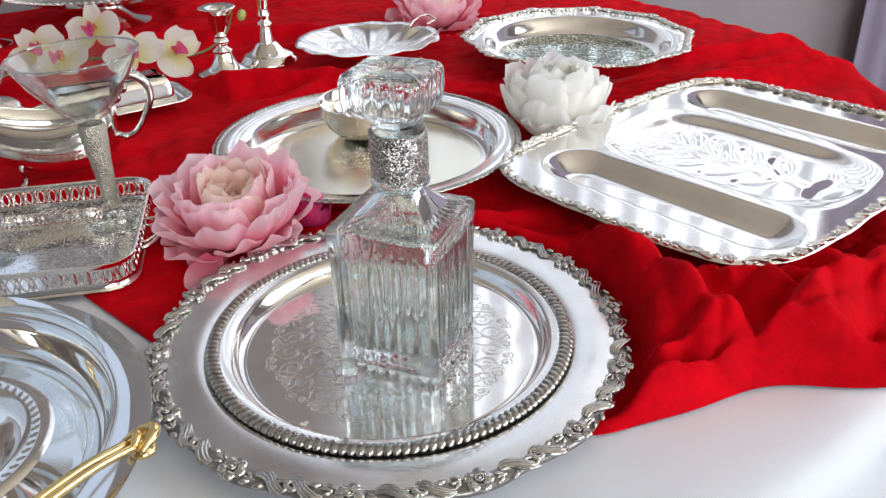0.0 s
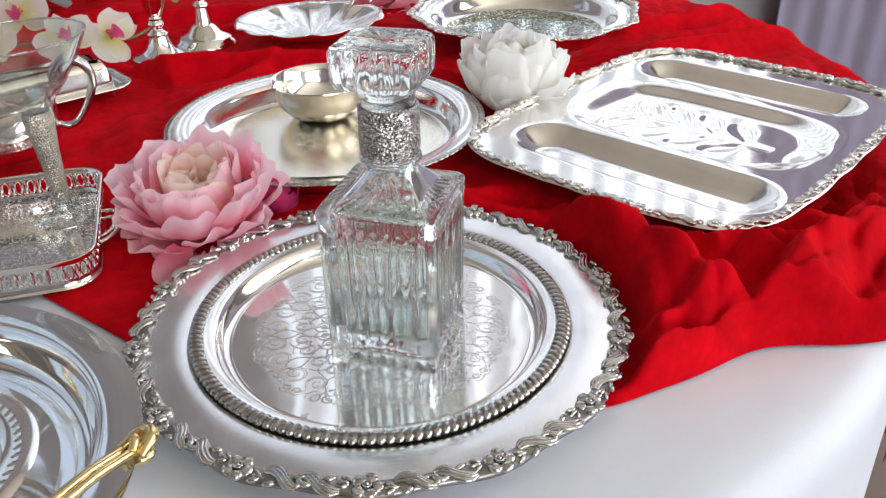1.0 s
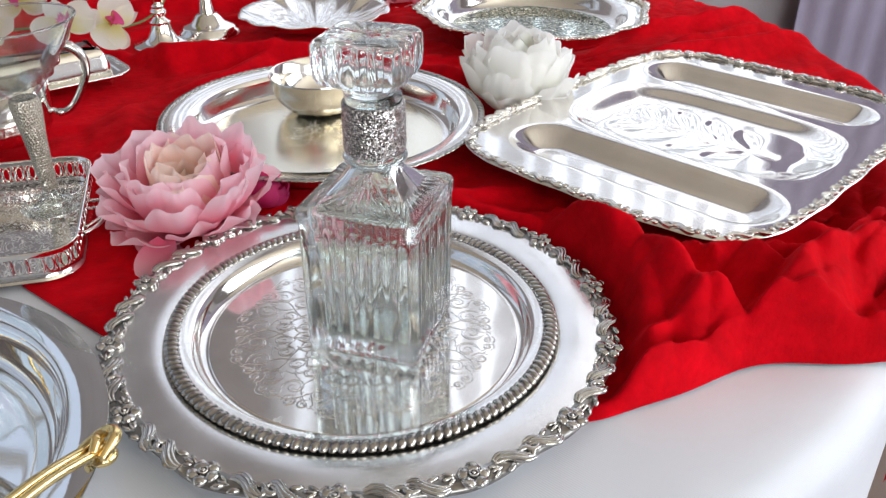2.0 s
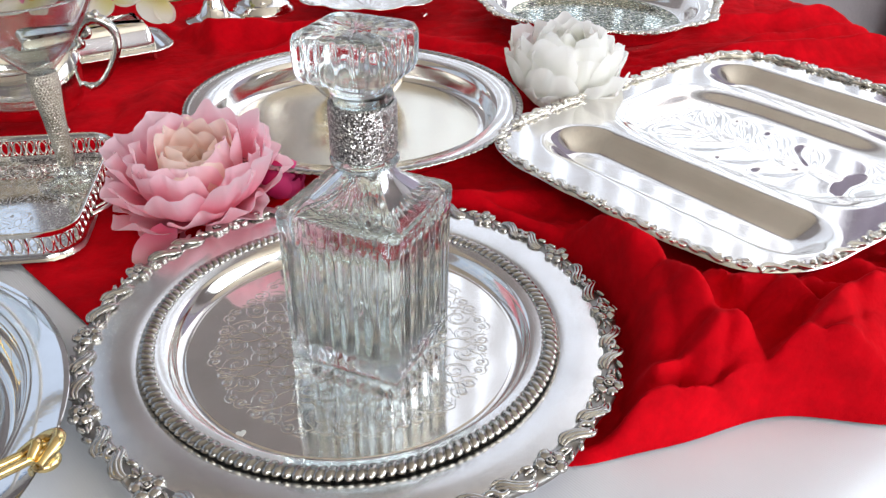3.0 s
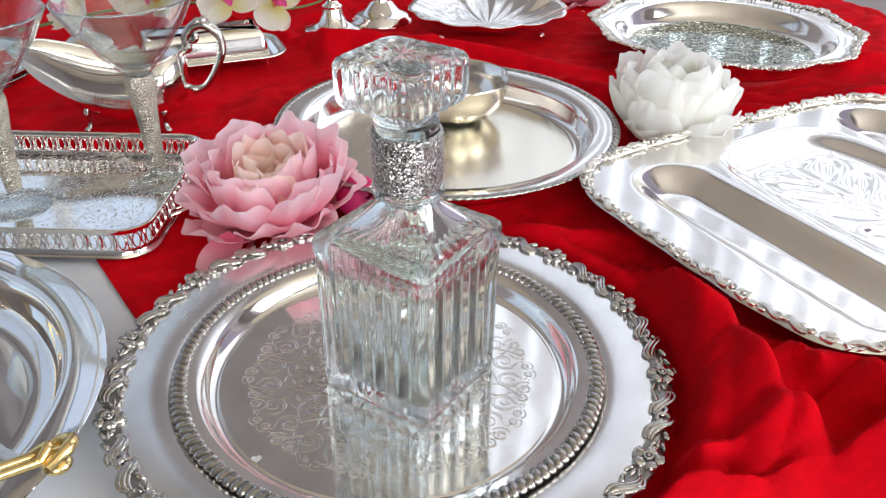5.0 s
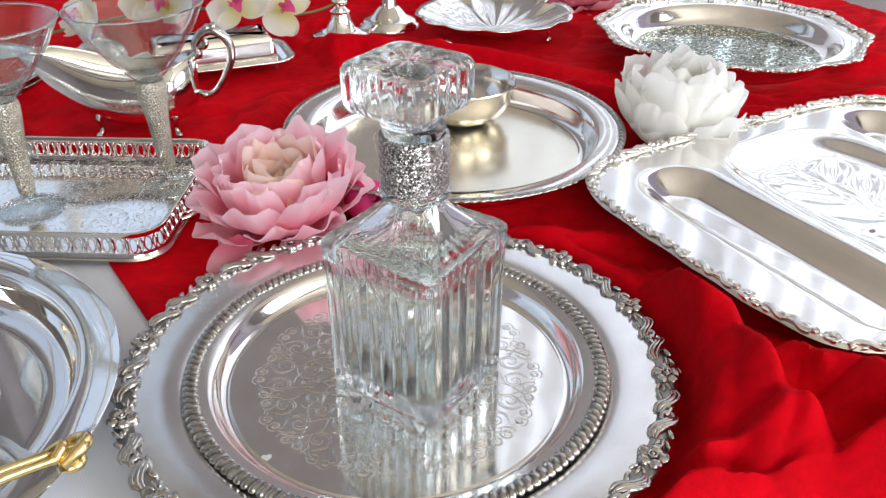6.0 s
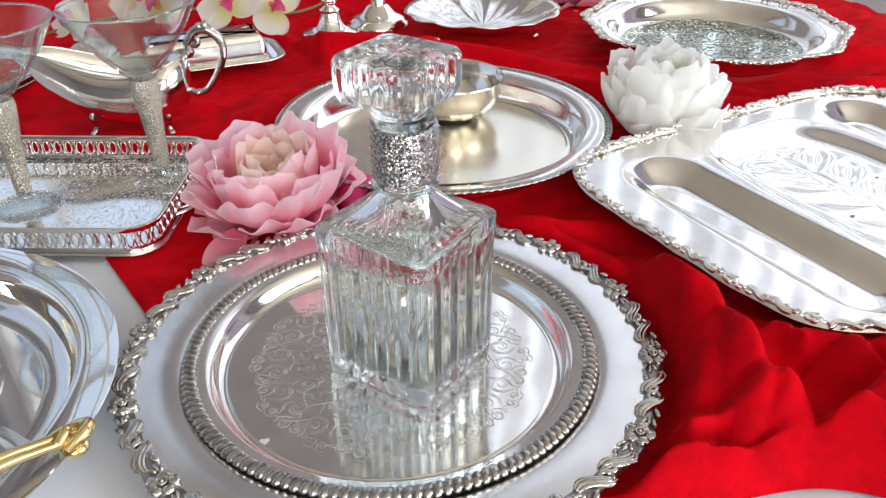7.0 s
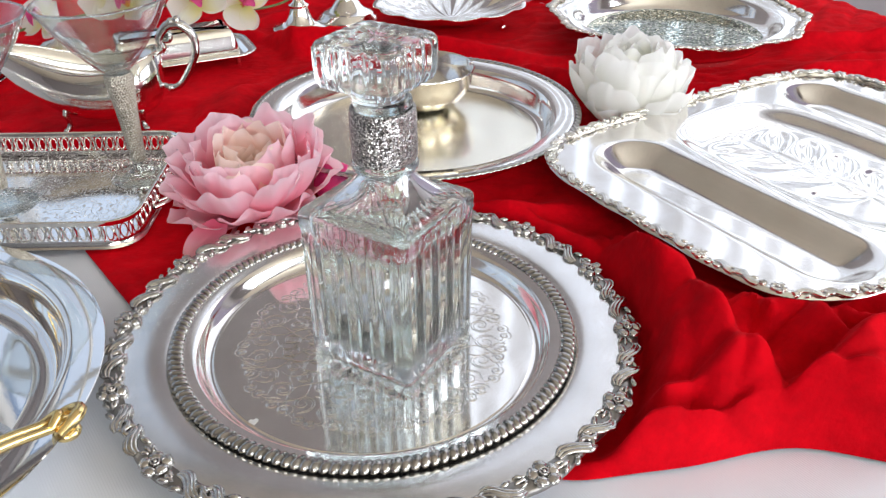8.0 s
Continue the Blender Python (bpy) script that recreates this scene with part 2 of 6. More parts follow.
def plaster(name, col, scale=6, rough=0.8):
    m, n, l, b = mat(name)
    v = coords(n, l)
    t = noise_tex(n, l, v, scale, 6)
    c = ramp(n, [(0.3, tuple(k * 0.86 for k in col)), (0.7, col)])
    l.new(t.outputs["Fac"], c.inputs["Fac"])
    l.new(c.outputs["Color"], b.inputs["Base Color"])
    b.inputs["Roughness"].default_value = rough
    f = noise_tex(n, l, v, 120, 3)
    add_bump(n, l, b, f.outputs["Fac"], 0.3, 0.003)
    return m


WALL = plaster("grey_lilac_wall_paint", (0.36, 0.335, 0.35))
CEILING = plaster("cream_ceiling_paint", (0.88, 0.80, 0.65))
FLOORM = plaster("brown_floor", (0.22, 0.165, 0.135), 3, 0.5)
WHITE_PAINT = plaster("white_paint", (0.78, 0.78, 0.77), 12, 0.4)
PURPLE = plaster("purple_curtain_cloth", (0.30, 0.265, 0.35), 9, 0.9)
BLIND = plaster("white_blind_fabric", (0.78, 0.78, 0.8), 20, 0.7)
bn, bl = BLIND.node_tree.nodes, BLIND.node_tree.links
btr = bn.new("ShaderNodeBsdfTranslucent")
btr.inputs["Color"].default_value = (0.8, 0.8, 0.82, 1)
bmx = bn.new("ShaderNodeMixShader")
bmx.inputs["Fac"].default_value = 0.75
bl.new(bn["Principled BSDF"].outputs["BSDF"], bmx.inputs[1])
bl.new(btr.outputs["BSDF"], bmx.inputs[2])
bl.new(bmx.outputs["Shader"], bn["Material Output"].inputs["Surface"])

# ---- helpers for building ----


def part(name, bm, material, parent, label="", smooth=True):
    me = bpy.data.meshes.new(name)
    bm.normal_update()
    for ed in bm.edges:
        if len(ed.link_faces) == 2 and ed.calc_face_angle(0.0) > 1.1:
            ed.smooth = False
    bm.to_mesh(me)
    bm.free()
    me.materials.append(material)
    if smooth:
        for p in me.polygons:
            p.use_smooth = True
    ob = new(name, me)
    if parent is not None:
        ob.parent = parent
    if label:
        ob["label"] = label
    return ob


def same_part(ob, parent, m):
    """Another piece on the same mesh."""
    o = new(ob.name.split(".")[0], ob.data)
    o.parent = parent
    o.matrix_basis = m
    if "label" in ob:
        o["label"] = ob["label"]
    return o


def thing(name, label, category, x, y, z, rz=0, rx=0, ry=0, group="", kind=""):
    e = new(name)
    e.empty_display_size = 0.02
    e.matrix_world = pose(x, y, z, rx, ry, rz)
    return tagged(e, label, category, group, kind)


def lathe(profile, seg=96, wob=None, close=False):
    """Turn (r, z) pairs about z. wob(r, z, a, i) moves a point; close joins last to first."""
    bm = bmesh.new()
    rings = []
    for i, (r, z) in enumerate(profile):
        ring = []
        if r < 1e-6:
            ring = [bm.verts.new((0, 0, z))]
        else:
            for k in range(seg):
                a = 2 * math.pi * k / seg
                rr, zz = wob(r, z, a, i) if wob else (r, z)
                ring.append(bm.verts.new((rr * math.cos(a), rr * math.sin(a), zz)))
        rings.append(ring)
    pairs = list(zip(rings, rings[1:]))
    if close:
        pairs.append((rings[-1], rings[0]))
    for a, b in pairs:
        for k in range(seg):
            j = (k + 1) % seg
            if len(a) == 1 and len(b) == 1:
                continue
            if len(a) == 1:
                bm.faces.new((a[0], b[j], b[k])[::-1])
            elif len(b) == 1:
                bm.faces.new((a[k], a[j], b[0]))
            else:
                bm.faces.new((a[k], a[j], b[j], b[k]))
    bmesh.ops.recalc_face_normals(bm, faces=bm.faces)
    return bm


def loft(rings, cap0=True, cap1=True, closed=True, recalc=True):
    """Skin over rings of 3D points of equal count."""
    bm = bmesh.new()
    vs = [[bm.verts.new(p) for p in r] for r in rings]
    nseg = len(rings[0])
    for a, b in zip(vs, vs[1:]):
        for k in range(nseg if closed else nseg - 1):
            j = (k + 1) % nseg
            bm.faces.new((a[k], a[j], b[j], b[k]))
    if cap0:
        bm.faces.new(vs[0][::-1])
    if cap1:
        bm.faces.new(vs[-1])
    if recalc:
        bmesh.ops.recalc_face_normals(bm, faces=bm.faces)
    return bm


def smooth_path(pts, n=6):
    """Catmull-Rom points through pts (each x, y, z, radius)."""
    out = []
    P = [np.array(p, float) for p in pts]
    P = [2 * P[0] - P[1]] + P + [2 * P[-1] - P[-2]]
    for i in range(1, len(P) - 2):
        a, b, c, d = P[i - 1:i + 3]
        for k in range(n):
            t = k / n
            out.append(0.5 * (2 * b + (c - a) * t + (2 * a - 5 * b + 4 * c - d) * t * t + (3 * b - a - 3 * c + d) * t ** 3))
    out.append(P[-2])
    return out


def tube(pts, seg=8, n=6, flat=1.0, bm=None):
    """A tube through points (x, y, z, radius)."""
    own = bm is None
    bm = bm or bmesh.new()
    path = smooth_path(pts, n)
    prev = None
    up = Vector((0, 0, 1))
    rings = []
    for i, p in enumerate(path):
        a = path[max(i - 1, 0)][:3]
        b = path[min(i + 1, len(path) - 1)][:3]
        d = Vector(b - a)
        if d.length < 1e-9:
            d = Vector((0, 0, 1))
        d.normalize()
        s = d.cross(up)
        if s.length < 0.05:
            s = d.cross(Vector((1, 0, 0))) if prev is None else prev
        s.normalize()
        if prev is not None and s.dot(prev) < 0:
            s = -s
        prev = s
        q = s.cross(d).normalized()
        r = max(p[3], 1e-5)
        rings.append([bm.verts.new(Vector(p[:3]) + s * (r * math.cos(2 * math.pi * k / seg)) + q * (r * flat * math.sin(2 * math.pi * k / seg))) for k in range(seg)])
    for a, b in zip(rings, rings[1:]):
        for k in range(seg):
            j = (k + 1) % seg
            bm.faces.new((a[k], a[j], b[j], b[k]))
    bm.faces.new(rings[0][::-1])
    bm.faces.new(rings[-1])
    if own:
        bmesh.ops.recalc_face_normals(bm, faces=bm.faces)
    return bm


def box(x0, x1, y0, y1, z0, z1, bevel=0.0, bm=None):
    own = bm is None
    b2 = bmesh.new()
    bmesh.ops.create_cube(b2, size=1, matrix=Matrix.Translation(((x0 + x1) / 2, (y0 + y1) / 2, (z0 + z1) / 2)) @ Matrix.Diagonal((x1 - x0, y1 - y0, z1 - z0, 1)))
    if bevel:
        bmesh.ops.bevel(b2, geom=b2.edges[:], offset=bevel, segments=2, affect='EDGES')
    if own:
        return b2
    me = bpy.data.meshes.new("tmp")
    b2.to_mesh(me)
    b2.free()
    bm.from_mesh(me)
    bpy.data.meshes.remove(me)
    return bm


def blob(bm, x, y, z, sx, sy, sz, rz=0.0, u=8, v=6):
    """Add a rounded bead to bm."""
    m = pose(x, y, z, 0, 0, rz) @ Matrix.Diagonal((sx, sy, sz, 1))
    bmesh.ops.create_uvsphere(bm, u_segments=u, v_segments=v, radius=1, matrix=m)
    return bm


def fbm(x, y, s, seed=0.0):
    return noise.fractal(Vector((x * s, y * s, seed)), 1.0, 2.0, 3)

# ---- room ----


def structure(name, bm, material, label):
    ob = part(name, bm, material, None, smooth=False)
    return tagged(ob, label, "wall" if name.startswith("wall") else name.split("_")[0], kind="structure")


def wall_with_opening(name, axis, at, thick, a0, a1, o0, o1, oz0, oz1, label):
    """A wall along x (axis 'x', at y) or along y (axis 'y', at x), with one opening."""
    bm = bmesh.new()
    lo, hi = min(at, at + thick), max(at, at + thick)
    for (p0, p1, q0, q1) in ((a0, o0, FLOOR_Z, CEIL_Z), (o1, a1, FLOOR_Z, CEIL_Z), (o0, o1, FLOOR_Z, oz0), (o0, o1, oz1, CEIL_Z)):
        if axis == 'x':
            box(p0, p1, lo, hi, q0, q1, 0, bm)
        else:
            box(lo, hi, p0, p1, q0, q1, 0, bm)
    return structure(name, bm, WALL, label)


wall_with_opening("wall_northwest", 'x', ROOM_Y1, 0.2, ROOM_X0, -1.0, -2.47, -1.35, 0.3, 2.46, "grey lilac painted wall with a narrow paned window")
wall_with_opening("wall_north", 'x', ROOM_Y1, 0.2, -1.0, ROOM_X1, FAR_X0, FAR_X1, FAR_Z0, FAR_Z1, "grey lilac painted wall behind the display table")
wall_with_opening("wall_south", 'x', ROOM_Y0, -0.2, ROOM_X0, ROOM_X1, 0.3, 2.9, 0.3, 2.2, "grey lilac painted wall with a window")
wall_with_opening("wall_west", 'y', ROOM_X0, -0.2, ROOM_Y0 - 0.2, ROOM_Y1 + 0.2, -0.4, 2.3, 0.3, 2.46, "grey lilac painted wall with a paned window")
# east opening is added for the fill light, out of view
wall_with_opening("wall_east", 'y', ROOM_X1, 0.2, ROOM_Y0 - 0.2, ROOM_Y1 + 0.2, -1.3, 1.7, 0.3, 2.2, "grey lilac painted wall with a paned window")
structure("floor", box(ROOM_X0 - 0.2, ROOM_X1 + 0.2, ROOM_Y0 - 0.2, ROOM_Y1 + 0.2, FLOOR_Z - 0.1, FLOOR_Z), FLOORM, "dark brown floor of the room")
structure("ceiling", box(ROOM_X0 - 0.2, ROOM_X1 + 0.2, ROOM_Y0 - 0.2, ROOM_Y1 + 0.2, CEIL_Z, CEIL_Z + 0.1), CEILING, "cream painted ceiling")


def paned_window(name, m, w, h, cols, rows, label):
    """A white sash window with glazing bars, local x along the wall, z up."""
    e = new(name)
    e.matrix_world = m
    tagged(e, label, "window", kind="structure")
    bm = bmesh.new()
    t = 0.05
    box(0, t, 0, 0.07, 0, h, 0.004, bm)
    box(w - t, w, 0, 0.07, 0, h, 0.004, bm)
    box(t, w - t, 0, 0.07, 0, t, 0.004, bm)
    box(t, w - t, 0, 0.07, h - t, h, 0.004, bm)
    part("window_frame", bm, WHITE_PAINT, e, smooth=False)
    for i in range(1, cols):
        x = w * i / cols
        part("glazing_bar", box(x - 0.022, x + 0.022, 0.01, 0.06, t, h - t, 0.004), WHITE_PAINT, e, smooth=False)
    for i in range(1, rows):
        z = h * i / rows
        part("glazing_bar", box(t, w - t, 0.018, 0.052, z - 0.02, z + 0.02, 0.004), WHITE_PAINT, e, smooth=False)
    return e


paned_window("window_1", pose(FAR_X0, ROOM_Y1 + 0.12, FAR_Z0), FAR_X1 - FAR_X0, FAR_Z1 - FAR_Z0, 3, 1, "white framed window behind vertical blinds")
paned_window("window_5", pose(-2.47, ROOM_Y1 + 0.1, 0.3), 1.12, 2.16, 2, 4, "narrow white paned window letting in daylight")
paned_window("window_2", pose(ROOM_X0 - 0.1, -0.4, 0.3, 0, 0, 90), 2.7, 2.16, 5, 4, "white paned window letting in daylight")
paned_window("window_3", pose(0.3, ROOM_Y0 - 0.15, 0.3), 2.6, 1.9, 4, 3, "white paned window letting in daylight")
# window_4 is an added, unseen window in front of the right fill lamp
paned_window("window_4", pose(ROOM_X1 + 0.15, -1.3, 0.3, 0, 0, 90), 3.0, 1.9, 4, 3, "white paned window letting in daylight")


def vertical_blind():
    e = thing("vertical_blind", "white fabric vertical blind hanging in the window", "blind", FAR_X0, ROOM_Y1 + 0.05, FAR_Z1)
    w, h = FAR_X1 - FAR_X0, FAR_Z1 - FAR_Z0
    part("head_rail", box(0.01, w - 0.01, -0.03, 0.03, -0.05, -0.001, 0.003), WHITE_PAINT, e, smooth=False)
    sl = part("slat", box(-0.045, 0.045, -0.001, 0.001, -h + 0.02, -0.05), BLIND, e, smooth=False)
    n = int(w / 0.11)
    for i in range(n):
        m = pose(0.065 + i * 0.11, 0, 0, 0, 0, 35)
        if i == 0:
            sl.matrix_basis = m
        else:
            same_part(sl, e, m)


vertical_blind()

# ---- table, cloths ----
TABLE_X, TABLE_Y, TABLE_R = -0.27, 1.15, 0.882


def over_edge(x, y, z, r_edge, roll=0.02):
    """Lay a point of a flat cloth on the round table: past the edge it hangs down."""
    dx, dy = x - TABLE_X, y - TABLE_Y
    d = math.hypot(dx, dy)
    if d <= r_edge:
        return x, y, z
    a = math.atan2(dy, dx)
    s = d - r_edge
    q = min(s / roll, math.pi / 2)
    rr = r_edge + roll * math.sin(q)
    zz = z - roll * (1 - math.cos(q)) - max(0.0, s - roll * math.pi / 2)
    fold = 0.010 * min(1.0, s / 0.45) * (1 + math.sin(a * 22 + 2 * math.sin(a * 5)))
    return TABLE_X + (rr + fold) * math.cos(a), TABLE_Y + (rr + fold) * math.sin(a), zz


def banquet_table():
    e = thing("banquet_table", "round folding banquet table under a white cloth", "table", TABLE_X, TABLE_Y, FLOOR_Z)
    part("tabletop", lathe([(0, 0.72), (0.872, 0.72), (0.877, 0.73), (0.877, 0.742), (0.872, 0.7485), (0, 0.7485)], 96), WHITE_PAINT, e)
    leg = part("leg", tube([(0, 0, 0, 0.016), (0, 0, 0.35, 0.016), (0, 0, 0.72, 0.016)], 10, 2), STEEL, e)
    leg.matrix_basis = pose(0.5, 0.4, 0)
    for x, y in ((-0.5, 0.4), (0.5, -0.4), (-0.5, -0.4)):
        same_part(leg, e, pose(x, y, 0))


def tablecloth():
    prof = []
    for i in range(40):
        prof.append(i / 39 * 0.877)
    drop = [0.879 + i * 0.02 for i in range(1, 32)]
    bm = bmesh.new()
    seg = 240
    rings = []
    for d in prof + drop:
        ring = []
        for k in range(seg):
            a = 2 * math.pi * k / seg
            x, y = TABLE_X + max(d, 0.001) * math.cos(a), TABLE_Y + max(d, 0.001) * math.sin(a)
            z = 0.0008 * fbm(x, y, 6)
            ring.append(bm.verts.new(over_edge(x, y, z, TABLE_R)))
        rings.append(ring)
    for a, b in zip(rings, rings[1:]):
        for k in range(seg):
            j = (k + 1) % seg
            bm.faces.new((a[k], a[j], b[j], b[k]))
    bm.faces.new(rings[0])
    bmesh.ops.recalc_face_normals(bm, faces=bm.faces)
    ob = part("tablecloth", bm, WHITE_CLOTH, None)
    tagged(ob, "white twill tablecloth draped over the round table", "tablecloth")


def sstep(a, b, x):
    t = min(1.0, max(0.0, (x - a) / (b - a)))
    return t * t * (3 - 2 * t)


# flat places of the velvet, where things stand: x, y, radius, height of the cloth
RESTS = [(-0.045, 0.590, 0.185, 0.003), (-0.09, 0.978, 0.165, 0.014), (0.222, 1.352, 0.12, 0.018), (-0.22, 0.785, 0.06, 0.006),
         (0.151, 1.052, 0.06, 0.014), (-0.354, 1.352, 0.055, 0.018), (-0.293, 1.412, 0.06, 0.018), (-0.464, 0.957, 0.085, 0.0122),
         (-0.452, 1.15, 0.12, 0.0175), (-0.12, 1.40, 0.11, 0.018), (-0.012, 1.63, 0.08, 0.018), (-0.665, 1.705, 0.1, 0.0185), (-0.835, 1.56, 0.05, 0.0185), (-0.612, 1.105, 0.04, 0.0145)]

# crests of the loose folds: start, end, height, width
FOLDS = [((-0.06, 0.775), (0.11, 0.815), 0.008, 0.016), ((0.02, 0.80), (0.12, 0.73), 0.010, 0.014),
         ((0.36, 1.18), (0.62, 1.26), 0.012, 0.02), ((0.30, 1.09), (0.16, 1.13), 0.010, 0.016), ((0.40, 1.35), (0.60, 1.40), 0.010, 0.02), ((0.42, 1.24), (0.60, 1.33), 0.009, 0.014),
         ((-0.68, 1.245), (-0.03, 1.225), 0.014, 0.02), ((-0.62, 1.50), (-0.20, 1.56), 0.010, 0.02), ((-0.30, 0.86), (-0.33, 1.06), 0.007, 0.02), ((-0.27, 1.10), (-0.16, 1.24), 0.008, 0.018),
         ((-0.56, 1.30), (-0.42, 1.28), 0.008, 0.015), ((0.02, 1.17), (0.10, 1.10), 0.010, 0.014)]

# long folds of the loose corner, steep on the right of their run: crest points, height, width
DRAPES = [(((0.246, 0.524), (0.222, 0.560), (0.204, 0.600), (0.186, 0.648), (0.160, 0.690), (0.140, 0.74)), 0.043, 0.028),
          (((0.70, 0.76), (0.52, 0.675), (0.373, 0.602), (0.310, 0.575), (0.277, 0.550), (0.236, 0.520)), 0.050, 0.031),
          (((0.292, 0.560), (0.272, 0.615), (0.255, 0.655), (0.225, 0.70)), 0.033, 0.022),
          (((0.50, 0.690), (0.400, 0.630), (0.325, 0.590), (0.273, 0.611)), 0.030, 0.013),
          (((0.62, 0.78), (0.45, 0.680), (0.347, 0.612), (0.280, 0.640)), 0.034, 0.014),
          (((0.255, 0.523), (0.207, 0.517), (0.172, 0.513), (0.120, 0.497)), 0.018, 0.011),
          (((0.70, 0.67), (0.54, 0.615), (0.42, 0.572), (0.34, 0.545)), 0.032, 0.016),
          (((0.70, 0.86), (0.58, 0.79), (0.47, 0.73)), 0.034, 0.016),
          (((0.256, 0.690), (0.266, 0.645), (0.280, 0.610), (0.296, 0.588)), 0.024, 0.011),
          (((0.272, 0.665), (0.290, 0.640), (0.318, 0.622), (0.345, 0.612)), 0.020, 0.009),
          (((0.146, 0.705), (0.158, 0.665), (0.162, 0.625), (0.158, 0.585)), 0.022, 0.010),
          (((0.132, 0.745), (0.152, 0.724), (0.176, 0.700), (0.200, 0.668)), 0.022, 0.009),
          (((0.388, 0.700), (0.398, 0.660), (0.410, 0.622)), 0.022, 0.010),
          (((0.212, 0.715), (0.224, 0.675), (0.238, 0.630), (0.252, 0.590)), 0.020, 0.010),
          (((0.130, 0.540), (0.165, 0.535), (0.200, 0.545), (0.226, 0.560)), 0.016, 0.010)]


def drape(x, y, pts, h, w):
    """Height of one fold at a place: distance from its crest line, tapered at both ends."""
    best, side, along = 9.0, 1.0, 0.0
    n = len(pts) - 1
    for i in range(n):
        (ax, ay), (bx, by) = pts[i], pts[i + 1]
        ex, ey = bx - ax, by - ay
        t = max(0.0, min(1.0, ((x - ax) * ex + (y - ay) * ey) / (ex * ex + ey * ey)))
        d = math.hypot(x - ax - t * ex, y - ay - t * ey)
        if d < best:
            best, along = d, (i + t) / n
            side = 1.0 if ex * (y - ay) - ey * (x - ax) > 0 else -1.0
    ww = 0.78 * w * (1.5 if side > 0 else 0.6)
    if best > 3 * ww:
        return 0.0
    return 0.95 * h * math.exp(-(best / ww) ** 1.8) * (0.25 + 0.75 * sstep(0.0, 0.16, along) * (1 - sstep(0.84, 1.0, along)))


def velvet_height(x, y):
    base = 0.006 + 0.012 * sstep(0.7, 1.2, y)
    wx = x + 0.008 * fbm(x, y, 9, 4.0)
    wy = y + 0.008 * fbm(x, y, 9, 9.0)
    hi = 0.0
    for (ax, ay), (bx, by), h, w in FOLDS:
        ex, ey = bx - ax, by - ay
        L = math.hypot(ex, ey)
        t = ((wx - ax) * ex + (wy - ay) * ey) / (L * L)
        if -0.3 < t < 1.3:
            d = ((wx - ax) * -ey + (wy - ay) * ex) / L
            if abs(d) < 4 * w:
                # steep on one side, a long slope on the other
                ww = w * (1.6 if d > 0 else 0.85)
                f = h * math.exp(-abs(d / ww) ** 1.6) * sstep(-0.25, 0.2, t) * (1 - sstep(0.85, 1.25, t))
                hi = max(hi, f) + 0.35 * min(hi, f)
    hi *= 2.15
    if x > 0.09 and y < 0.95:
        for pts, h, w in DRAPES:
            f = drape(wx, wy, pts, h, w)
            hi = max(hi, f) + 0.25 * min(hi, f)
    loose = sstep(0.1, 0.2, x) * (1 - sstep(0.7, 0.95, y))
    al, ac = 0.86 * wx + 0.50 * wy, -0.50 * wx + 0.86 * wy
    cr = min(1.0, 2.4 * abs(noise.noise(Vector((al * 4.5, ac * 19, 2.5))))) ** 0.75
    cr2 = min(1.0, 2.4 * abs(noise.noise(Vector((al * 8, ac * 8, 5.5))))) ** 0.75
    bl, bc = 0.95 * wx - 0.30 * wy, 0.30 * wx + 0.95 * wy
    cr3 = min(1.0, 2.4 * abs(noise.noise(Vector((bl * 21, bc * 6, 8.5))))) ** 0.75
    # fine sharp wrinkles fanning out from under the carving tray
    cr4 = min(1.0, 2.4 * abs(noise.noise(Vector((al * 6, ac * 30, 11.5))))) ** 0.75
    cr5 = min(1.0, 2.4 * abs(noise.noise(Vector((bl * 26, bc * 8, 14.5))))) ** 0.75
    calm = 0.22 * (1 - loose) * sstep(0.9, 1.1, y)
    z = base + hi + (0.75 * loose + calm) * (0.017 * cr + 0.007 * cr2 + 0.016 * cr3 + 0.006 * cr4 + 0.006 * cr5) + (0.0035 + 0.003 * loose) * fbm(x, y, 11, 3.0) + 0.0010 * fbm(x, y, 38, 6.0)
    # room below the carving tray
    du = 0.743 * (x - 0.33) + 0.669 * (y - 0.90)
    dv = 0.669 * (x - 0.33) - 0.743 * (y - 0.90)
    dd = (abs(du / 0.225) ** 5 + abs(dv / 0.17) ** 5) ** 0.2
    low = 0.020
    z += (min(z, low) + 0.5 * max(0.0, low - z) - z) * (1 - sstep(0.98, 1.16, dd))
    if dd < 1.3:
        z = min(z, 0.024 + 0.22 * max(0.0, dd - 1.02))
    for cx, cy, r, h in RESTS:
        d = math.hypot(x - cx, y - cy)
        if d < r * 1.5:
            z += (h - z) * (1 - sstep(r * 1.08, r * 1.08 + min(0.22 * r, 0.022), d))
    # the cloth lies low under and round the gallery tray
    gu = 0.982 * (x - GAL[0]) + 0.191 * (y - GAL[1])
    gv = -0.191 * (x - GAL[0]) + 0.982 * (y - GAL[1])
    gd = max(abs(gu) / 0.19, abs(gv) / 0.115)
    z += (0.0045 - z) * (1 - sstep(1.0, 1.14, gd))
    return max(z, 0.003)


GAL = (-0.487, 0.758)


def velvet_front(x):
    """The near edge of the velvet as y over x: two sides of a cloth whose corner lies under the big tray."""
    left = 0.462 + (-0.10 - x) * 0.90
    right = 0.462 + 0.17 * (x - 0.02) + 0.022 * math.exp(-((x - 0.255) / 0.06) ** 2) - 0.006 * math.exp(-((x - 0.115) / 0.03) ** 2)
    return max(left, right)


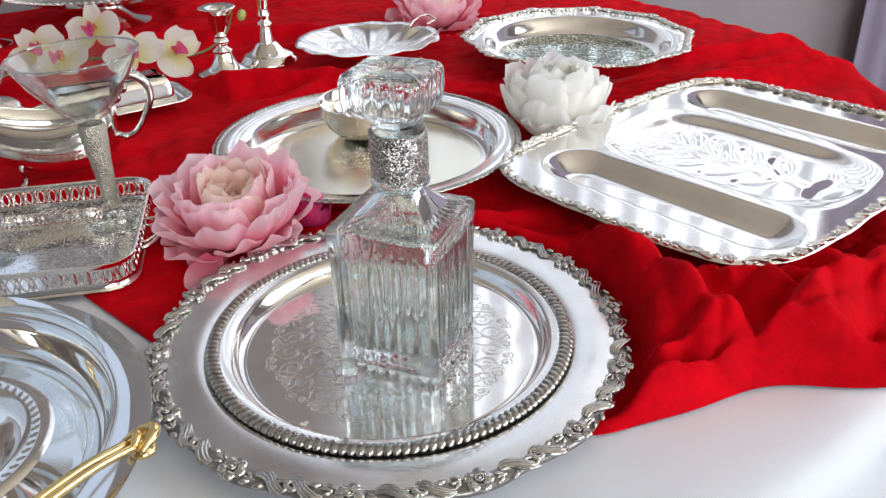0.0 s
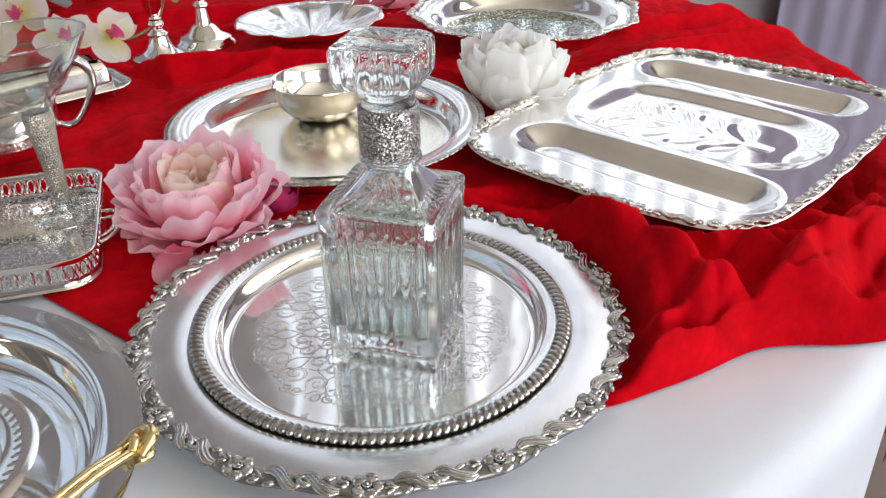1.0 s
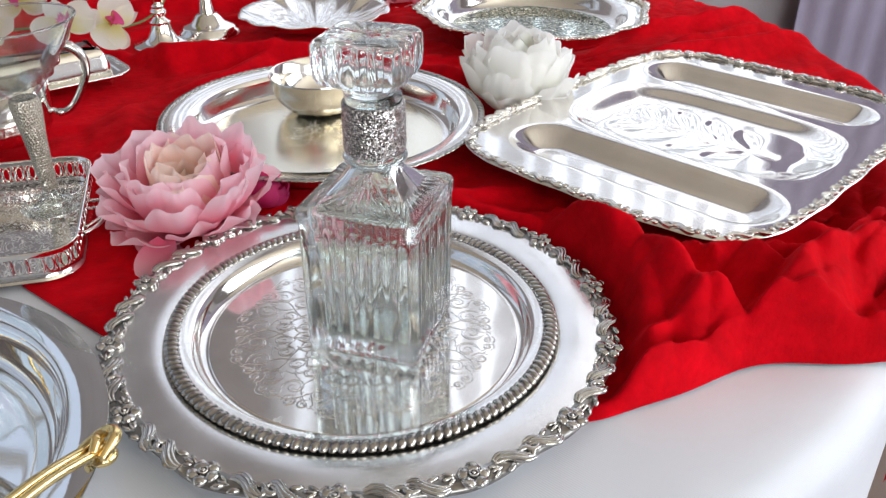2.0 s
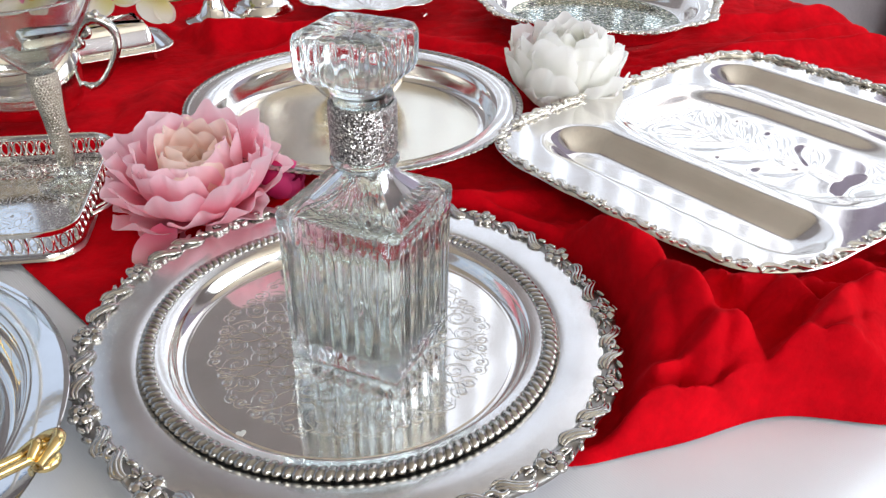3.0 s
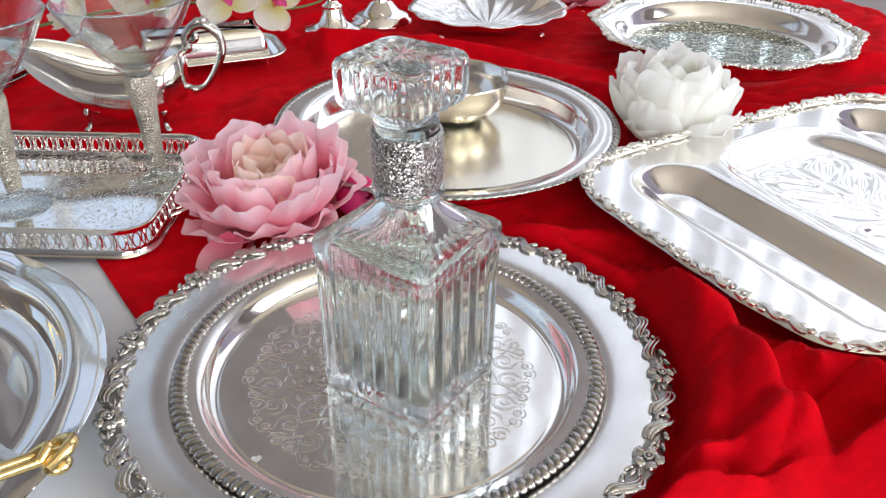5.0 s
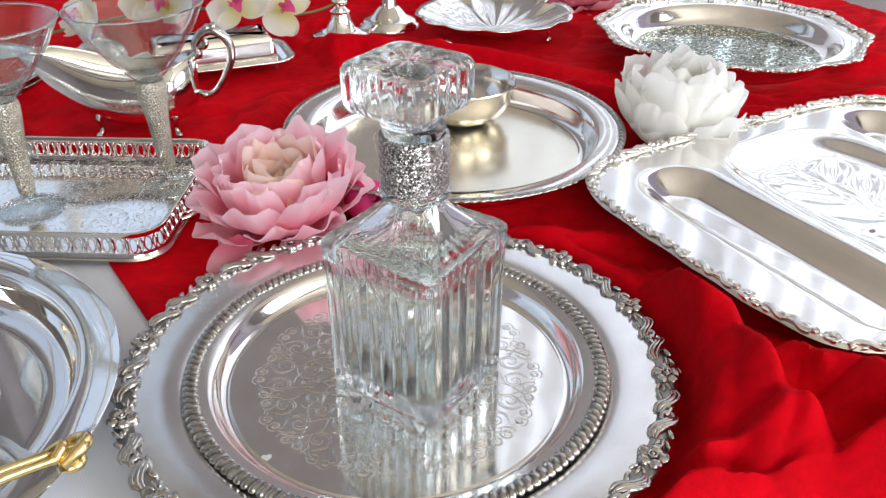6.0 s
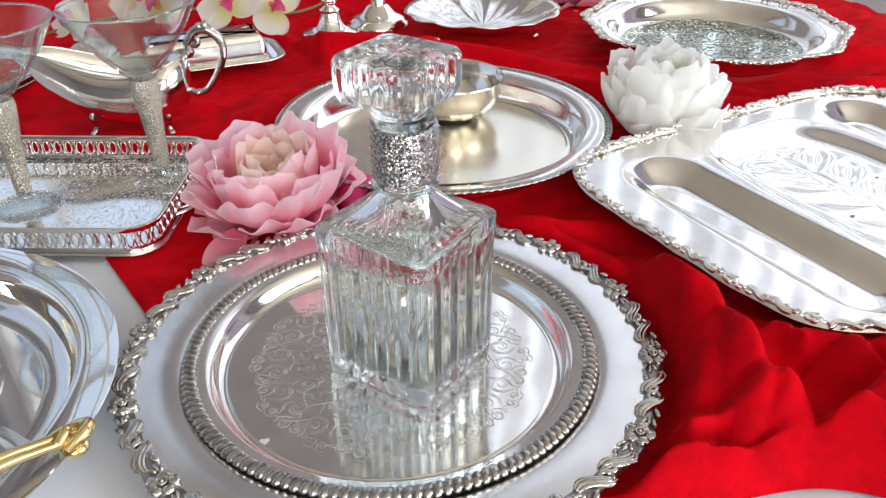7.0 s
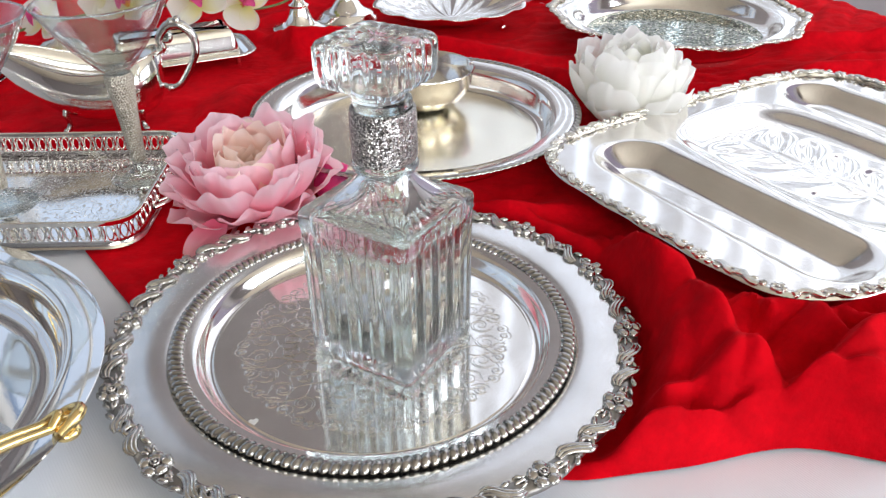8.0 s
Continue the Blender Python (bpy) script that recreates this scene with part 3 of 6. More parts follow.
def velvet_cloth():
    bm = bmesh.new()
    nx, ny = 480, 380
    X0, X1, Y1 = -1.05, 0.95, 2.1
    cols = []
    for i in range(nx + 1):
        q = i / nx
        x = X0 + 1.10 * q / 0.42 if q < 0.42 else (0.05 + 0.63 * (q - 0.42) / 0.46 if q < 0.88 else 0.68 + (X1 - 0.68) * (q - 0.88) / 0.12)
        y0 = velvet_front(x)
        col = []
        for j in range(ny + 1):
            t = (j / ny) ** 1.35
            y = y0 + (Y1 - y0) * t
            z = velvet_height(x, y)
            s = y - y0
            # rolled hem along the near edge
            lip = 0.010 * math.exp(-((s - 0.008) / 0.008) ** 2) * sstep(0.08, 0.16, x)
            z = 0.0025 + (z - 0.0025 + lip) * min(1.0, math.sqrt(max(0.0, s) / 0.012))
            col.append(bm.verts.new(over_edge(x, y, z, TABLE_R + 0.024, 0.03)))
        cols.append(col)
    for a, b in zip(cols, cols[1:]):
        for j in range(ny):
            bm.faces.new((a[j], b[j], b[j + 1], a[j + 1]))
    ob = part("velvet_cloth", bm, VELVET, None)
    tagged(ob, "crumpled bright red velvet cloth laid over the white tablecloth", "cloth")


banquet_table()
tablecloth()
velvet_cloth()

# ---- big round tray with flower border ----


def scalloped(r, a, n, ph, amt):
    return r + amt * math.cos(n * (a - ph))


def rosette_mesh(s):
    """A cast five-petal flower, s in metres across: broad cupped petals, a ring and a button."""
    bm = bmesh.new()
    for k in range(5):
        a = k * 72 + 18
        c, q = math.cos(radians(a)), math.sin(radians(a))
        blob(bm, 0.30 * s * c, 0.30 * s * q, 0.06 * s, 0.22 * s, 0.25 * s, 0.13 * s, a, 10, 6)
        blob(bm, 0.43 * s * c, 0.43 * s * q, 0.13 * s, 0.055 * s, 0.17 * s, 0.05 * s, a, 8, 5)
        blob(bm, 0.27 * s * c, 0.27 * s * q, 0.17 * s, 0.10 * s, 0.02 * s, 0.03 * s, a, 6, 4)
    ring = [(0.13 * s * math.cos(k * 0.785), 0.13 * s * math.sin(k * 0.785), 0.19 * s, 0.035 * s) for k in range(9)]
    tube(ring, 6, 2, 1.0, bm)
    blob(bm, 0, 0, 0.18 * s, 0.075 * s, 0.075 * s, 0.07 * s)
    bmesh.ops.recalc_face_normals(bm, faces=bm.faces)
    return bm


def scroll_mesh(R, span, s):
    """Cast leaf scrolls that fill the border between two flowers, along an arc of radius R about the origin:
    two ribbons of three ridges, each rolling up into a curl, and a lobed bud beside either flower."""
    bm = bmesh.new()

    def at(f, dr, z, w):
        a = span * (f - 0.5)
        return ((R + dr * s) * math.cos(a), (R + dr * s) * math.sin(a), z, w * s)
    z = 0.14 * s
    for way in (1, -1):
        def g(f, dr, zz, w):
            return at(0.5 + way * (f - 0.5), way * dr, zz, w)
        # ribbon: leaves the flower on one side of the border and crosses to the other
        for off, w in ((0.17, 0.105), (0.0, 0.125), (-0.16, 0.095)):
            tube([g(0.20, -0.22 + 0.5 * off, z, 0.05), g(0.27, -0.28 + 0.9 * off, z * 1.2, w), g(0.35, -0.10 + off, z * 1.5, w * 1.1), g(0.42, 0.20 + off, z * 1.5, w), g(0.49, 0.30 + 0.6 * off, z * 1.2, 0.05)], 7, 4, 0.9, bm)
        # curl at its end
        tube([g(0.44, 0.34, z, 0.06), g(0.50, 0.20, z * 1.4, 0.10), g(0.505, -0.02, z * 1.5, 0.12), g(0.455, -0.14, z * 1.5, 0.11), g(0.415, -0.06, z * 1.5, 0.09), g(0.435, 0.03, z * 1.6, 0.07)], 7, 4, 0.9, bm)
        # bud of three lobes beside the flower
        for dr, rz, L in ((0.22, 28, 0.24), (0.04, 0, 0.27), (-0.12, -28, 0.22)):
            p = g(0.165 + 0.016 * (dr == 0.04), dr + 0.10, z, 0)
            blob(bm, p[0], p[1], p[2], 0.085 * s, L * s, 0.12 * s, rz * way + math.degrees(way * span * -0.33), 8, 5)
        # small leaf on the outer side of the ribbon
        p = g(0.29, 0.30, z, 0)
        blob(bm, p[0], p[1], p[2], 0.12 * s, 0.26 * s, 0.11 * s, 25, 8, 5)
    bmesh.ops.recalc_face_normals(bm, faces=bm.faces)
    return bm


BIG = (-0.0455, 0.5905)


def flower_border_tray():
    e = thing("charger_tray", "large round satin silver tray with a cast flower and scroll border", "tray", BIG[0], BIG[1], 0.0032)
    n, ph = 14, radians(7.4)

    def wob(r, z, a, i):
        if r > 0.188:
            return scalloped(r, a, n, ph, 0.0026), z
        return r, z
    top = [(0, 0.001), (0.128, 0.001), (0.134, 0.0018), (0.140, 0.0046), (0.146, 0.0092), (0.151, 0.0128), (0.156, 0.0150), (0.161, 0.0162), (0.167, 0.0168), (0.174, 0.0171), (0.183, 0.0165), (0.190, 0.0164), (0.1965, 0.0157)]
    under = [(0.1975, 0.0125), (0.189, 0.0130), (0.168, 0.0135), (0.160, 0.0128), (0.150, 0.0086), (0.142, 0.0034), (0.137, 0.0008), (0.133, 0.0002), (0, 0.0)]
    prof = top + under
    part("body", lathe(prof, 224, wob), SATIN, e)
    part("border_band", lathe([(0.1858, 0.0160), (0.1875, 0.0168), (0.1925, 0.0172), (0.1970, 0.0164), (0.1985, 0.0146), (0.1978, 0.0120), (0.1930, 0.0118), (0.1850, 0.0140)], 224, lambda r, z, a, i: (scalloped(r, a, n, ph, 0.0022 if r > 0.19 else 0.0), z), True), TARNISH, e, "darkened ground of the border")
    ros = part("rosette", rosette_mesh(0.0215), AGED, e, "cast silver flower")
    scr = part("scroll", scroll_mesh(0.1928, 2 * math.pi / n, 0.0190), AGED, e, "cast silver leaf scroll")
    for k in range(n):
        a = ph + 2 * math.pi * k / n
        m = pose(0.1935 * math.cos(a), 0.1935 * math.sin(a), 0.0165, 0, 0, math.degrees(a))
        m2 = pose(0, 0, 0.0145, 0, 0, math.degrees(a + math.pi / n))
        if k == 0:
            ros.matrix_basis, scr.matrix_basis = m, m2
        else:
            same_part(ros, e, m)
            same_part(scr, e, m2)


flower_border_tray()

# ---- round trays with rope borders ----


def rope_tray(name, label, cx, cy, z, R, floor_r, depth, lobes, rope_w, m_body, m_floor, rz=0, slant=2.2, m_rope=None):
    """A round tray: flat floor, curved wall, flat rim and a slanted rope edge."""
    e = thing(name, label, "tray", cx, cy, z, rz)
    d = depth
    w = R - floor_r
    rim0 = floor_r + 0.40 * w
    r_in = R - rope_w * 1.6
    prof = [(floor_r, 0.0022), (floor_r + 0.05 * w, 0.0016), (floor_r + 0.12 * w, 0.002), (floor_r + 0.24 * w, 0.25 * d), (floor_r + 0.32 * w, 0.6 * d), (rim0, 0.80 * d), (rim0 + 0.05, 0.86 * d) if rim0 + 0.05 < r_in else (rim0 + 0.002, 0.84 * d),
            (r_in, 0.93 * d), (r_in, 0.93 * d - 0.0015), (rim0, 0.78 * d - 0.0015), (floor_r + 0.28 * w, 0.25 * d), (floor_r + 0.12 * w, 0.0), (floor_r, 0.0)]
    part("body", lathe(prof, 160), m_body, e)
    part("floor_plate", lathe([(0, 0.002), (floor_r * 0.5, 0.002), (floor_r, 0.0022), (floor_r, 0.0), (0, 0.0)], 128), m_floor, e)
    seg = lobes * 9
    pts = 12
    bm = bmesh.new()
    rows = []
    rc = R - rope_w * 0.8
    for k in range(seg):
        a = 2 * math.pi * k / seg
        row = []
        for q in range(pts):
            p = 2 * math.pi * q / pts
            lob = 0.62 + 0.38 * abs(math.sin(lobes * a * 0.5 + slant * math.cos(p) * 0.5)) ** 0.6
            rr = rope_w * lob
            row.append(bm.verts.new(((rc + rr * math.cos(p)) * math.cos(a), (rc + rr * math.cos(p)) * math.sin(a), 0.93 * d + rr * 0.55 * math.sin(p))))
        rows.append(row)
    for k in range(seg):
        a, b = rows[k], rows[(k + 1) % seg]
        for q in range(pts):
            j = (q + 1) % pts
            bm.faces.new((a[q], b[q], b[j], a[j]))
    bmesh.ops.recalc_face_normals(bm, faces=bm.faces)
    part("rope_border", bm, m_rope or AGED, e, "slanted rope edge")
    return e


inner_tray = rope_tray("engraved_tray", "round engraved silver tray with a rope border on a larger tray", -0.046, 0.589, 0.0046, 0.1530, 0.122, 0.0172, 150, 0.0062, SILVER, ENGRAVED, 0, 1.5)


def engraving_mesh(z):
    """Chased ring of curling leaf scrolls on a tray floor: twelve repeats of paired spirals with feathered strokes."""
    bm = bmesh.new()
    rnd = random.Random(12)

    def stroke(pts, w):
        n = len(pts)
        tube([(x, y, z, w * (0.35 + 0.65 * math.sin(math.pi * (0.12 + 0.80 * i / (n - 1))))) for i, (x, y) in enumerate(pts)], 4, 2, 0.55, bm)

    def polar(r, a):
        return r * math.cos(a), r * math.sin(a)

    def curl(cx, cy, r, a0, turns, side, w):
        stroke([(cx + r * (1 - 0.82 * i / 11) * math.cos(a0 + side * 2 * math.pi * turns * i / 11), cy + r * (1 - 0.82 * i / 11) * math.sin(a0 + side * 2 * math.pi * turns * i / 11)) for i in range(12)], w)
    n = 12
    for k in range(n):
        for side in (1, -1):
            c = 2 * math.pi * k / n
            for rr, off, r, tw in ((0.086, 0.130, 0.0105, 0.4), (0.066, 0.150, 0.0085, 2.2), (0.047, 0.145, 0.0062, 0.2), (0.099, 0.055, 0.0055, 3.0), (0.101, 0.215, 0.0040, 1.0)):
                cx, cy = polar(rr + rnd.uniform(-0.0012, 0.0012), c + side * off)
                a0 = c + side * tw + rnd.uniform(-0.15, 0.15)
                curl(cx, cy, r, a0, 1.45, side, 0.00062)
                curl(cx, cy, r * 0.84, a0 + side * 0.2, 1.0, side, 0.00042)
                # feathered strokes off the outside of the curl
                for q in range(7):
                    a = a0 - side * (0.15 + 0.30 * q)
                    r1 = r * (1.10 + 0.02 * q)
                    r2 = r * (1.55 - 0.05 * q)
                    stroke([(cx + r1 * math.cos(a), cy + r1 * math.sin(a)), (cx + 0.5 * (r1 + r2) * math.cos(a + side * 0.12), cy + 0.5 * (r1 + r2) * math.sin(a + side * 0.12)), (cx + r2 * math.cos(a + side * 0.34), cy + r2 * math.sin(a + side * 0.34))], 0.00052)
            # long stems that link the curls
            stroke([polar(0.036 + 0.0105 * i, c + side * (0.03 + 0.11 * math.sin(1.15 * i))) for i in range(7)], 0.0006)
    bmesh.ops.recalc_face_normals(bm, faces=bm.faces)
    return bm


part("engraving", engraving_mesh(0.00215), CHASED, inner_tray, "chased curling leaf scrolls")
rope_tray("round_tray", "round pale silver tray with a fine rope edge on the velvet", -0.091, 0.978, 0.0145, 0.189, 0.140, 0.032, 130, 0.0042, SILVER, ENGRAVED_PALE)
# ---- decanter ----
DEC = (-0.0315, 0.5915)


def rsquare(h, cr, n_side=36, n_corner=8):
    """Outline of a rounded square of half width h: points, side parameter (0..1, or -1 on a corner), outward normal."""
    out = []
    for s in range(4):
        a = math.pi / 2 * s
        c, sn = math.cos(a), math.sin(a)
        for i in range(n_side):
            t = (i + 0.5) / n_side
            x, y = h, -(h - cr) + 2 * (h - cr) * t
            out.append((x * c - y * sn, x * sn + y * c, t, c, sn))
        for i in range(n_corner):
            b = (i + 0.5) / n_corner * math.pi / 2
            x, y = h - cr + cr * math.cos(b), h - cr + cr * math.sin(b)
            nx, ny = math.cos(b), math.sin(b)
            out.append((x * c - y * sn, x * sn + y * c, -1, nx * c - ny * sn, nx * sn + ny * c))
    return out


def fluted(h, cr, z, depth, flutes=8, blend=0.0):
    """A ring of the fluted square section; blend turns it towards a circle of radius h."""
    ring = []
    for x, y, t, nx, ny in rsquare(h, cr):
        f = 0.0
        if t >= 0:
            f = -depth * (1 - abs(math.sin(math.pi * flutes * t)) ** 0.8)
        px, py = x + nx * f, y + ny * f
        if blend:
            a = math.atan2(y, x)
            g = -depth * 0.5 * (1 + math.cos(32 * a))
            px = px * (1 - blend) + (h + g) * math.cos(a) * blend
            py = py * (1 - blend) + (h + g) * math.sin(a) * blend
        ring.append((px, py, z))
    return ring


def decanter():
    e = thing("decanter", "square fluted clear glass decanter, empty, on the engraved tray", "decanter", DEC[0], DEC[1], 0.0071, 68)
    h, cr = 0.0458, 0.0062
    R = [fluted(h - 0.0055, cr, 0.0, 0.0), fluted(h - 0.0020, cr, 0.0010, 0.001), fluted(h - 0.0010, cr, 0.0035, 0.0028), fluted(h - 0.0006, cr, 0.0075, 0.0012), fluted(h - 0.0010, cr, 0.0105, 0.0034)]
    for i in range(9):
        t = i / 8
        R.append(fluted(h - 0.0008 + 0.0006 * t, cr, 0.014 + 0.092 * t, 0.0037))
    # beaded ridge below the shoulder
    R += [fluted(h, cr, 0.1090, 0.0006), fluted(h + 0.0007, cr, 0.1118, 0.0026, 12), fluted(h + 0.0003, cr, 0.1150, 0.0005), fluted(h + 0.0008, cr, 0.1180, 0.0024, 12), fluted(h + 0.0002, cr, 0.1212, 0.0006), fluted(h - 0.0014, 0.0066, 0.1232, 0.0006), fluted(h - 0.0040, 0.0072, 0.1240, 0.0008)]
    # shoulder sweeps in flat from the edge, then up to the neck
    for i in range(1, 13):
        t = i / 12
        hh = 0.0195 + (h - 0.0040 - 0.0195) * (1 - t) ** 1.55
        R.append(fluted(hh, min(0.0072 + 0.010 * t, hh * 0.95), 0.1242 + 0.0235 * t ** 1.55, 0.0032, 8, t ** 1.2))
    for r, z in ((0.0196, 0.1490), (0.0228, 0.1500), (0.0236, 0.1520), (0.0228, 0.1540), (0.0200, 0.1552), (0.0195, 0.190), (0.0195, 0.1945), (0.0205, 0.1960), (0.0200, 0.1985), (0.0175, 0.1990)):
        R.append(fluted(r, r * 0.95, z, 0.0, 8, 1.0))
    # inside of the bottle, neck down to the thick base
    for r, z in ((0.0145, 0.1985), (0.0140, 0.170), (0.0150, 0.150)):
        R.append(fluted(r, r * 0.95, z, 0.0, 8, 1.0))
    for hh, z, b in ((0.022, 0.139, 0.6), (0.031, 0.128, 0.2), (0.0392, 0.1185, 0), (0.0402, 0.100, 0), (0.0398, 0.05, 0), (0.0390, 0.020, 0), (0.0355, 0.0125, 0), (0.016, 0.0105, 0)):
        R.append(fluted(hh, 0.008, z, 0.0, 8, b))
    part("bottle", loft(R), GLASS, e)
    # glitter collar round the neck
    part("glitter_band", lathe([(0.0202, 0.1560), (0.0220, 0.1564), (0.0225, 0.162), (0.0225, 0.186), (0.0222, 0.1922), (0.0202, 0.1930)], 96,
                               lambda r, z, a, i: (r + 0.0006 * fbm(a * 3, z * 300, 6), z), True), GLITTER, e, "silver glitter band round the neck")
    hs = 0.0318
    S = [fluted(0.0125, 0.0118, 0.186, 0, 6, 1), fluted(0.0138, 0.013, 0.198, 0, 6, 1), fluted(0.0185, 0.0175, 0.2005, 0, 6, 1), fluted(0.019, 0.018, 0.204, 0.0, 6, 1), fluted(0.0185, 0.0175, 0.2060, 0.0, 6, 0.9),
         fluted(0.0245, 0.012, 0.2080, 0.0015, 4, 0.3), fluted(0.0295, 0.010, 0.2110, 0.0026, 4), fluted(hs - 0.0006, 0.010, 0.2155, 0.0030, 4), fluted(hs, 0.010, 0.224, 0.0030, 4), fluted(hs, 0.010, 0.232, 0.0030, 4),
         fluted(hs - 0.0002, 0.010, 0.2360, 0.0026, 4), fluted(hs - 0.0016, 0.010, 0.2390, 0.0014, 4), fluted(hs - 0.0040, 0.010, 0.2403, 0.0004, 4)]
    # star cut into the top
    for q, dz in ((0.85, 0.0003), (0.7, 0.0002), (0.52, -0.0002), (0.34, -0.0008), (0.18, -0.0014), (0.06, -0.0018)):
        ring = []
        for x, y, t, nx, ny in rsquare(hs - 0.0040, 0.010):
            a = math.atan2(y, x)
            ring.append((x * q, y * q, 0.2405 + dz + 0.0011 * (0.3 + 0.7 * (1 - q)) * abs(math.sin(8 * a)) ** 0.7))
        S.append(ring)
    st = part("stopper", loft(S), GLASS, e, "square glass stopper with a star cut top")
    st.matrix_basis = pose(-0.0026, 0.0014, 0, 0, 0, 1)


decanter()

# ---- small bowl ----


def small_bowl():
    e = thing("small_bowl", "small plain silver bowl standing on the round tray", "bowl", -0.098, 1.058, 0.0168)
    prof = [(0, 0.0), (0.024, 0.0), (0.030, 0.0015), (0.044, 0.008), (0.055, 0.020), (0.0605, 0.034), (0.0622, 0.0475), (0.0635, 0.0490), (0.0630, 0.0502), (0.0608, 0.0490), (0.0590, 0.0345), (0.0535, 0.0215), (0.043, 0.0105), (0.028, 0.004), (0, 0.002)]
    part("bowl", lathe(prof, 96), PALE, e)


small_bowl()

# ---- carving tray ----


def superpt(a, A, B, n):
    c, s = math.cos(a), math.sin(a)
    k = (abs(c) ** n + abs(s) ** n) ** (-1 / n)
    return A * c * k, B * s * k


def carving_height(u, v):
    """Depth of the carving tray's face at local u (across the wells), v (along them)."""
    z = 0.0

    def trough(u, v, uc, vc, hw, vl, d):
        q = max(abs(v - vc) - (vl - hw), 0.0)
        r = math.hypot(u - uc, q) / hw
        return -d * (1 - sstep(0.26, 1.0, r))
    z += trough(u, v, -0.146, 0.012, 0.048, 0.156, 0.019)
    z += trough(u, v, 0.154, -0.004, 0.046, 0.152, 0.019)
    # sunk meat well with sloping sides
    ru = ((abs(u - 0.004) / 0.097) ** 4 + (abs(v - 0.005) / 0.155) ** 4) ** 0.25
    z += -0.012 * (1 - sstep(0.66, 1.0, ru))
    # branching gravy tree, one leaf channel after another on both sides of the stem
    if ru < 0.9:
        d = 0.0
        d = max(d, 0.9 * math.exp(-(u / 0.006) ** 2) * sstep(-0.13, -0.10, v) * (1 - sstep(0.10, 0.13, v)))
        for k in range(5):
            v0 = -0.085 + k * 0.038
            for sg in (1, -1):
                L = 0.066 - 0.005 * abs(k - 2)
                du_, dv_ = sg * 0.80, -0.60
                pu, pv = u - sg * 0.004, v - v0
                t = (pu * du_ + pv * dv_) / L
                if -0.05 < t < 1.05:
                    off = pu * (-dv_) + pv * du_
                    wdt = 0.003 + 0.008 * max(0.0, math.sin(math.pi * min(1, max(0, t)) ** 1.4))
                    d = max(d, math.exp(-(off / wdt) ** 2) * sstep(0.0, 0.12, t) * (1 - sstep(0.9, 1.05, t)))
        z -= 0.0019 * d * (1 - sstep(0.55, 0.72, ru))
    # drip pool at the foot of the tree
    z -= 0.003 * (1 - sstep(0.2, 1.0, ((u) / 0.045) ** 2 + ((v - 0.128) / 0.030) ** 2))
    return z


CARVE = (0.333, 0.900)


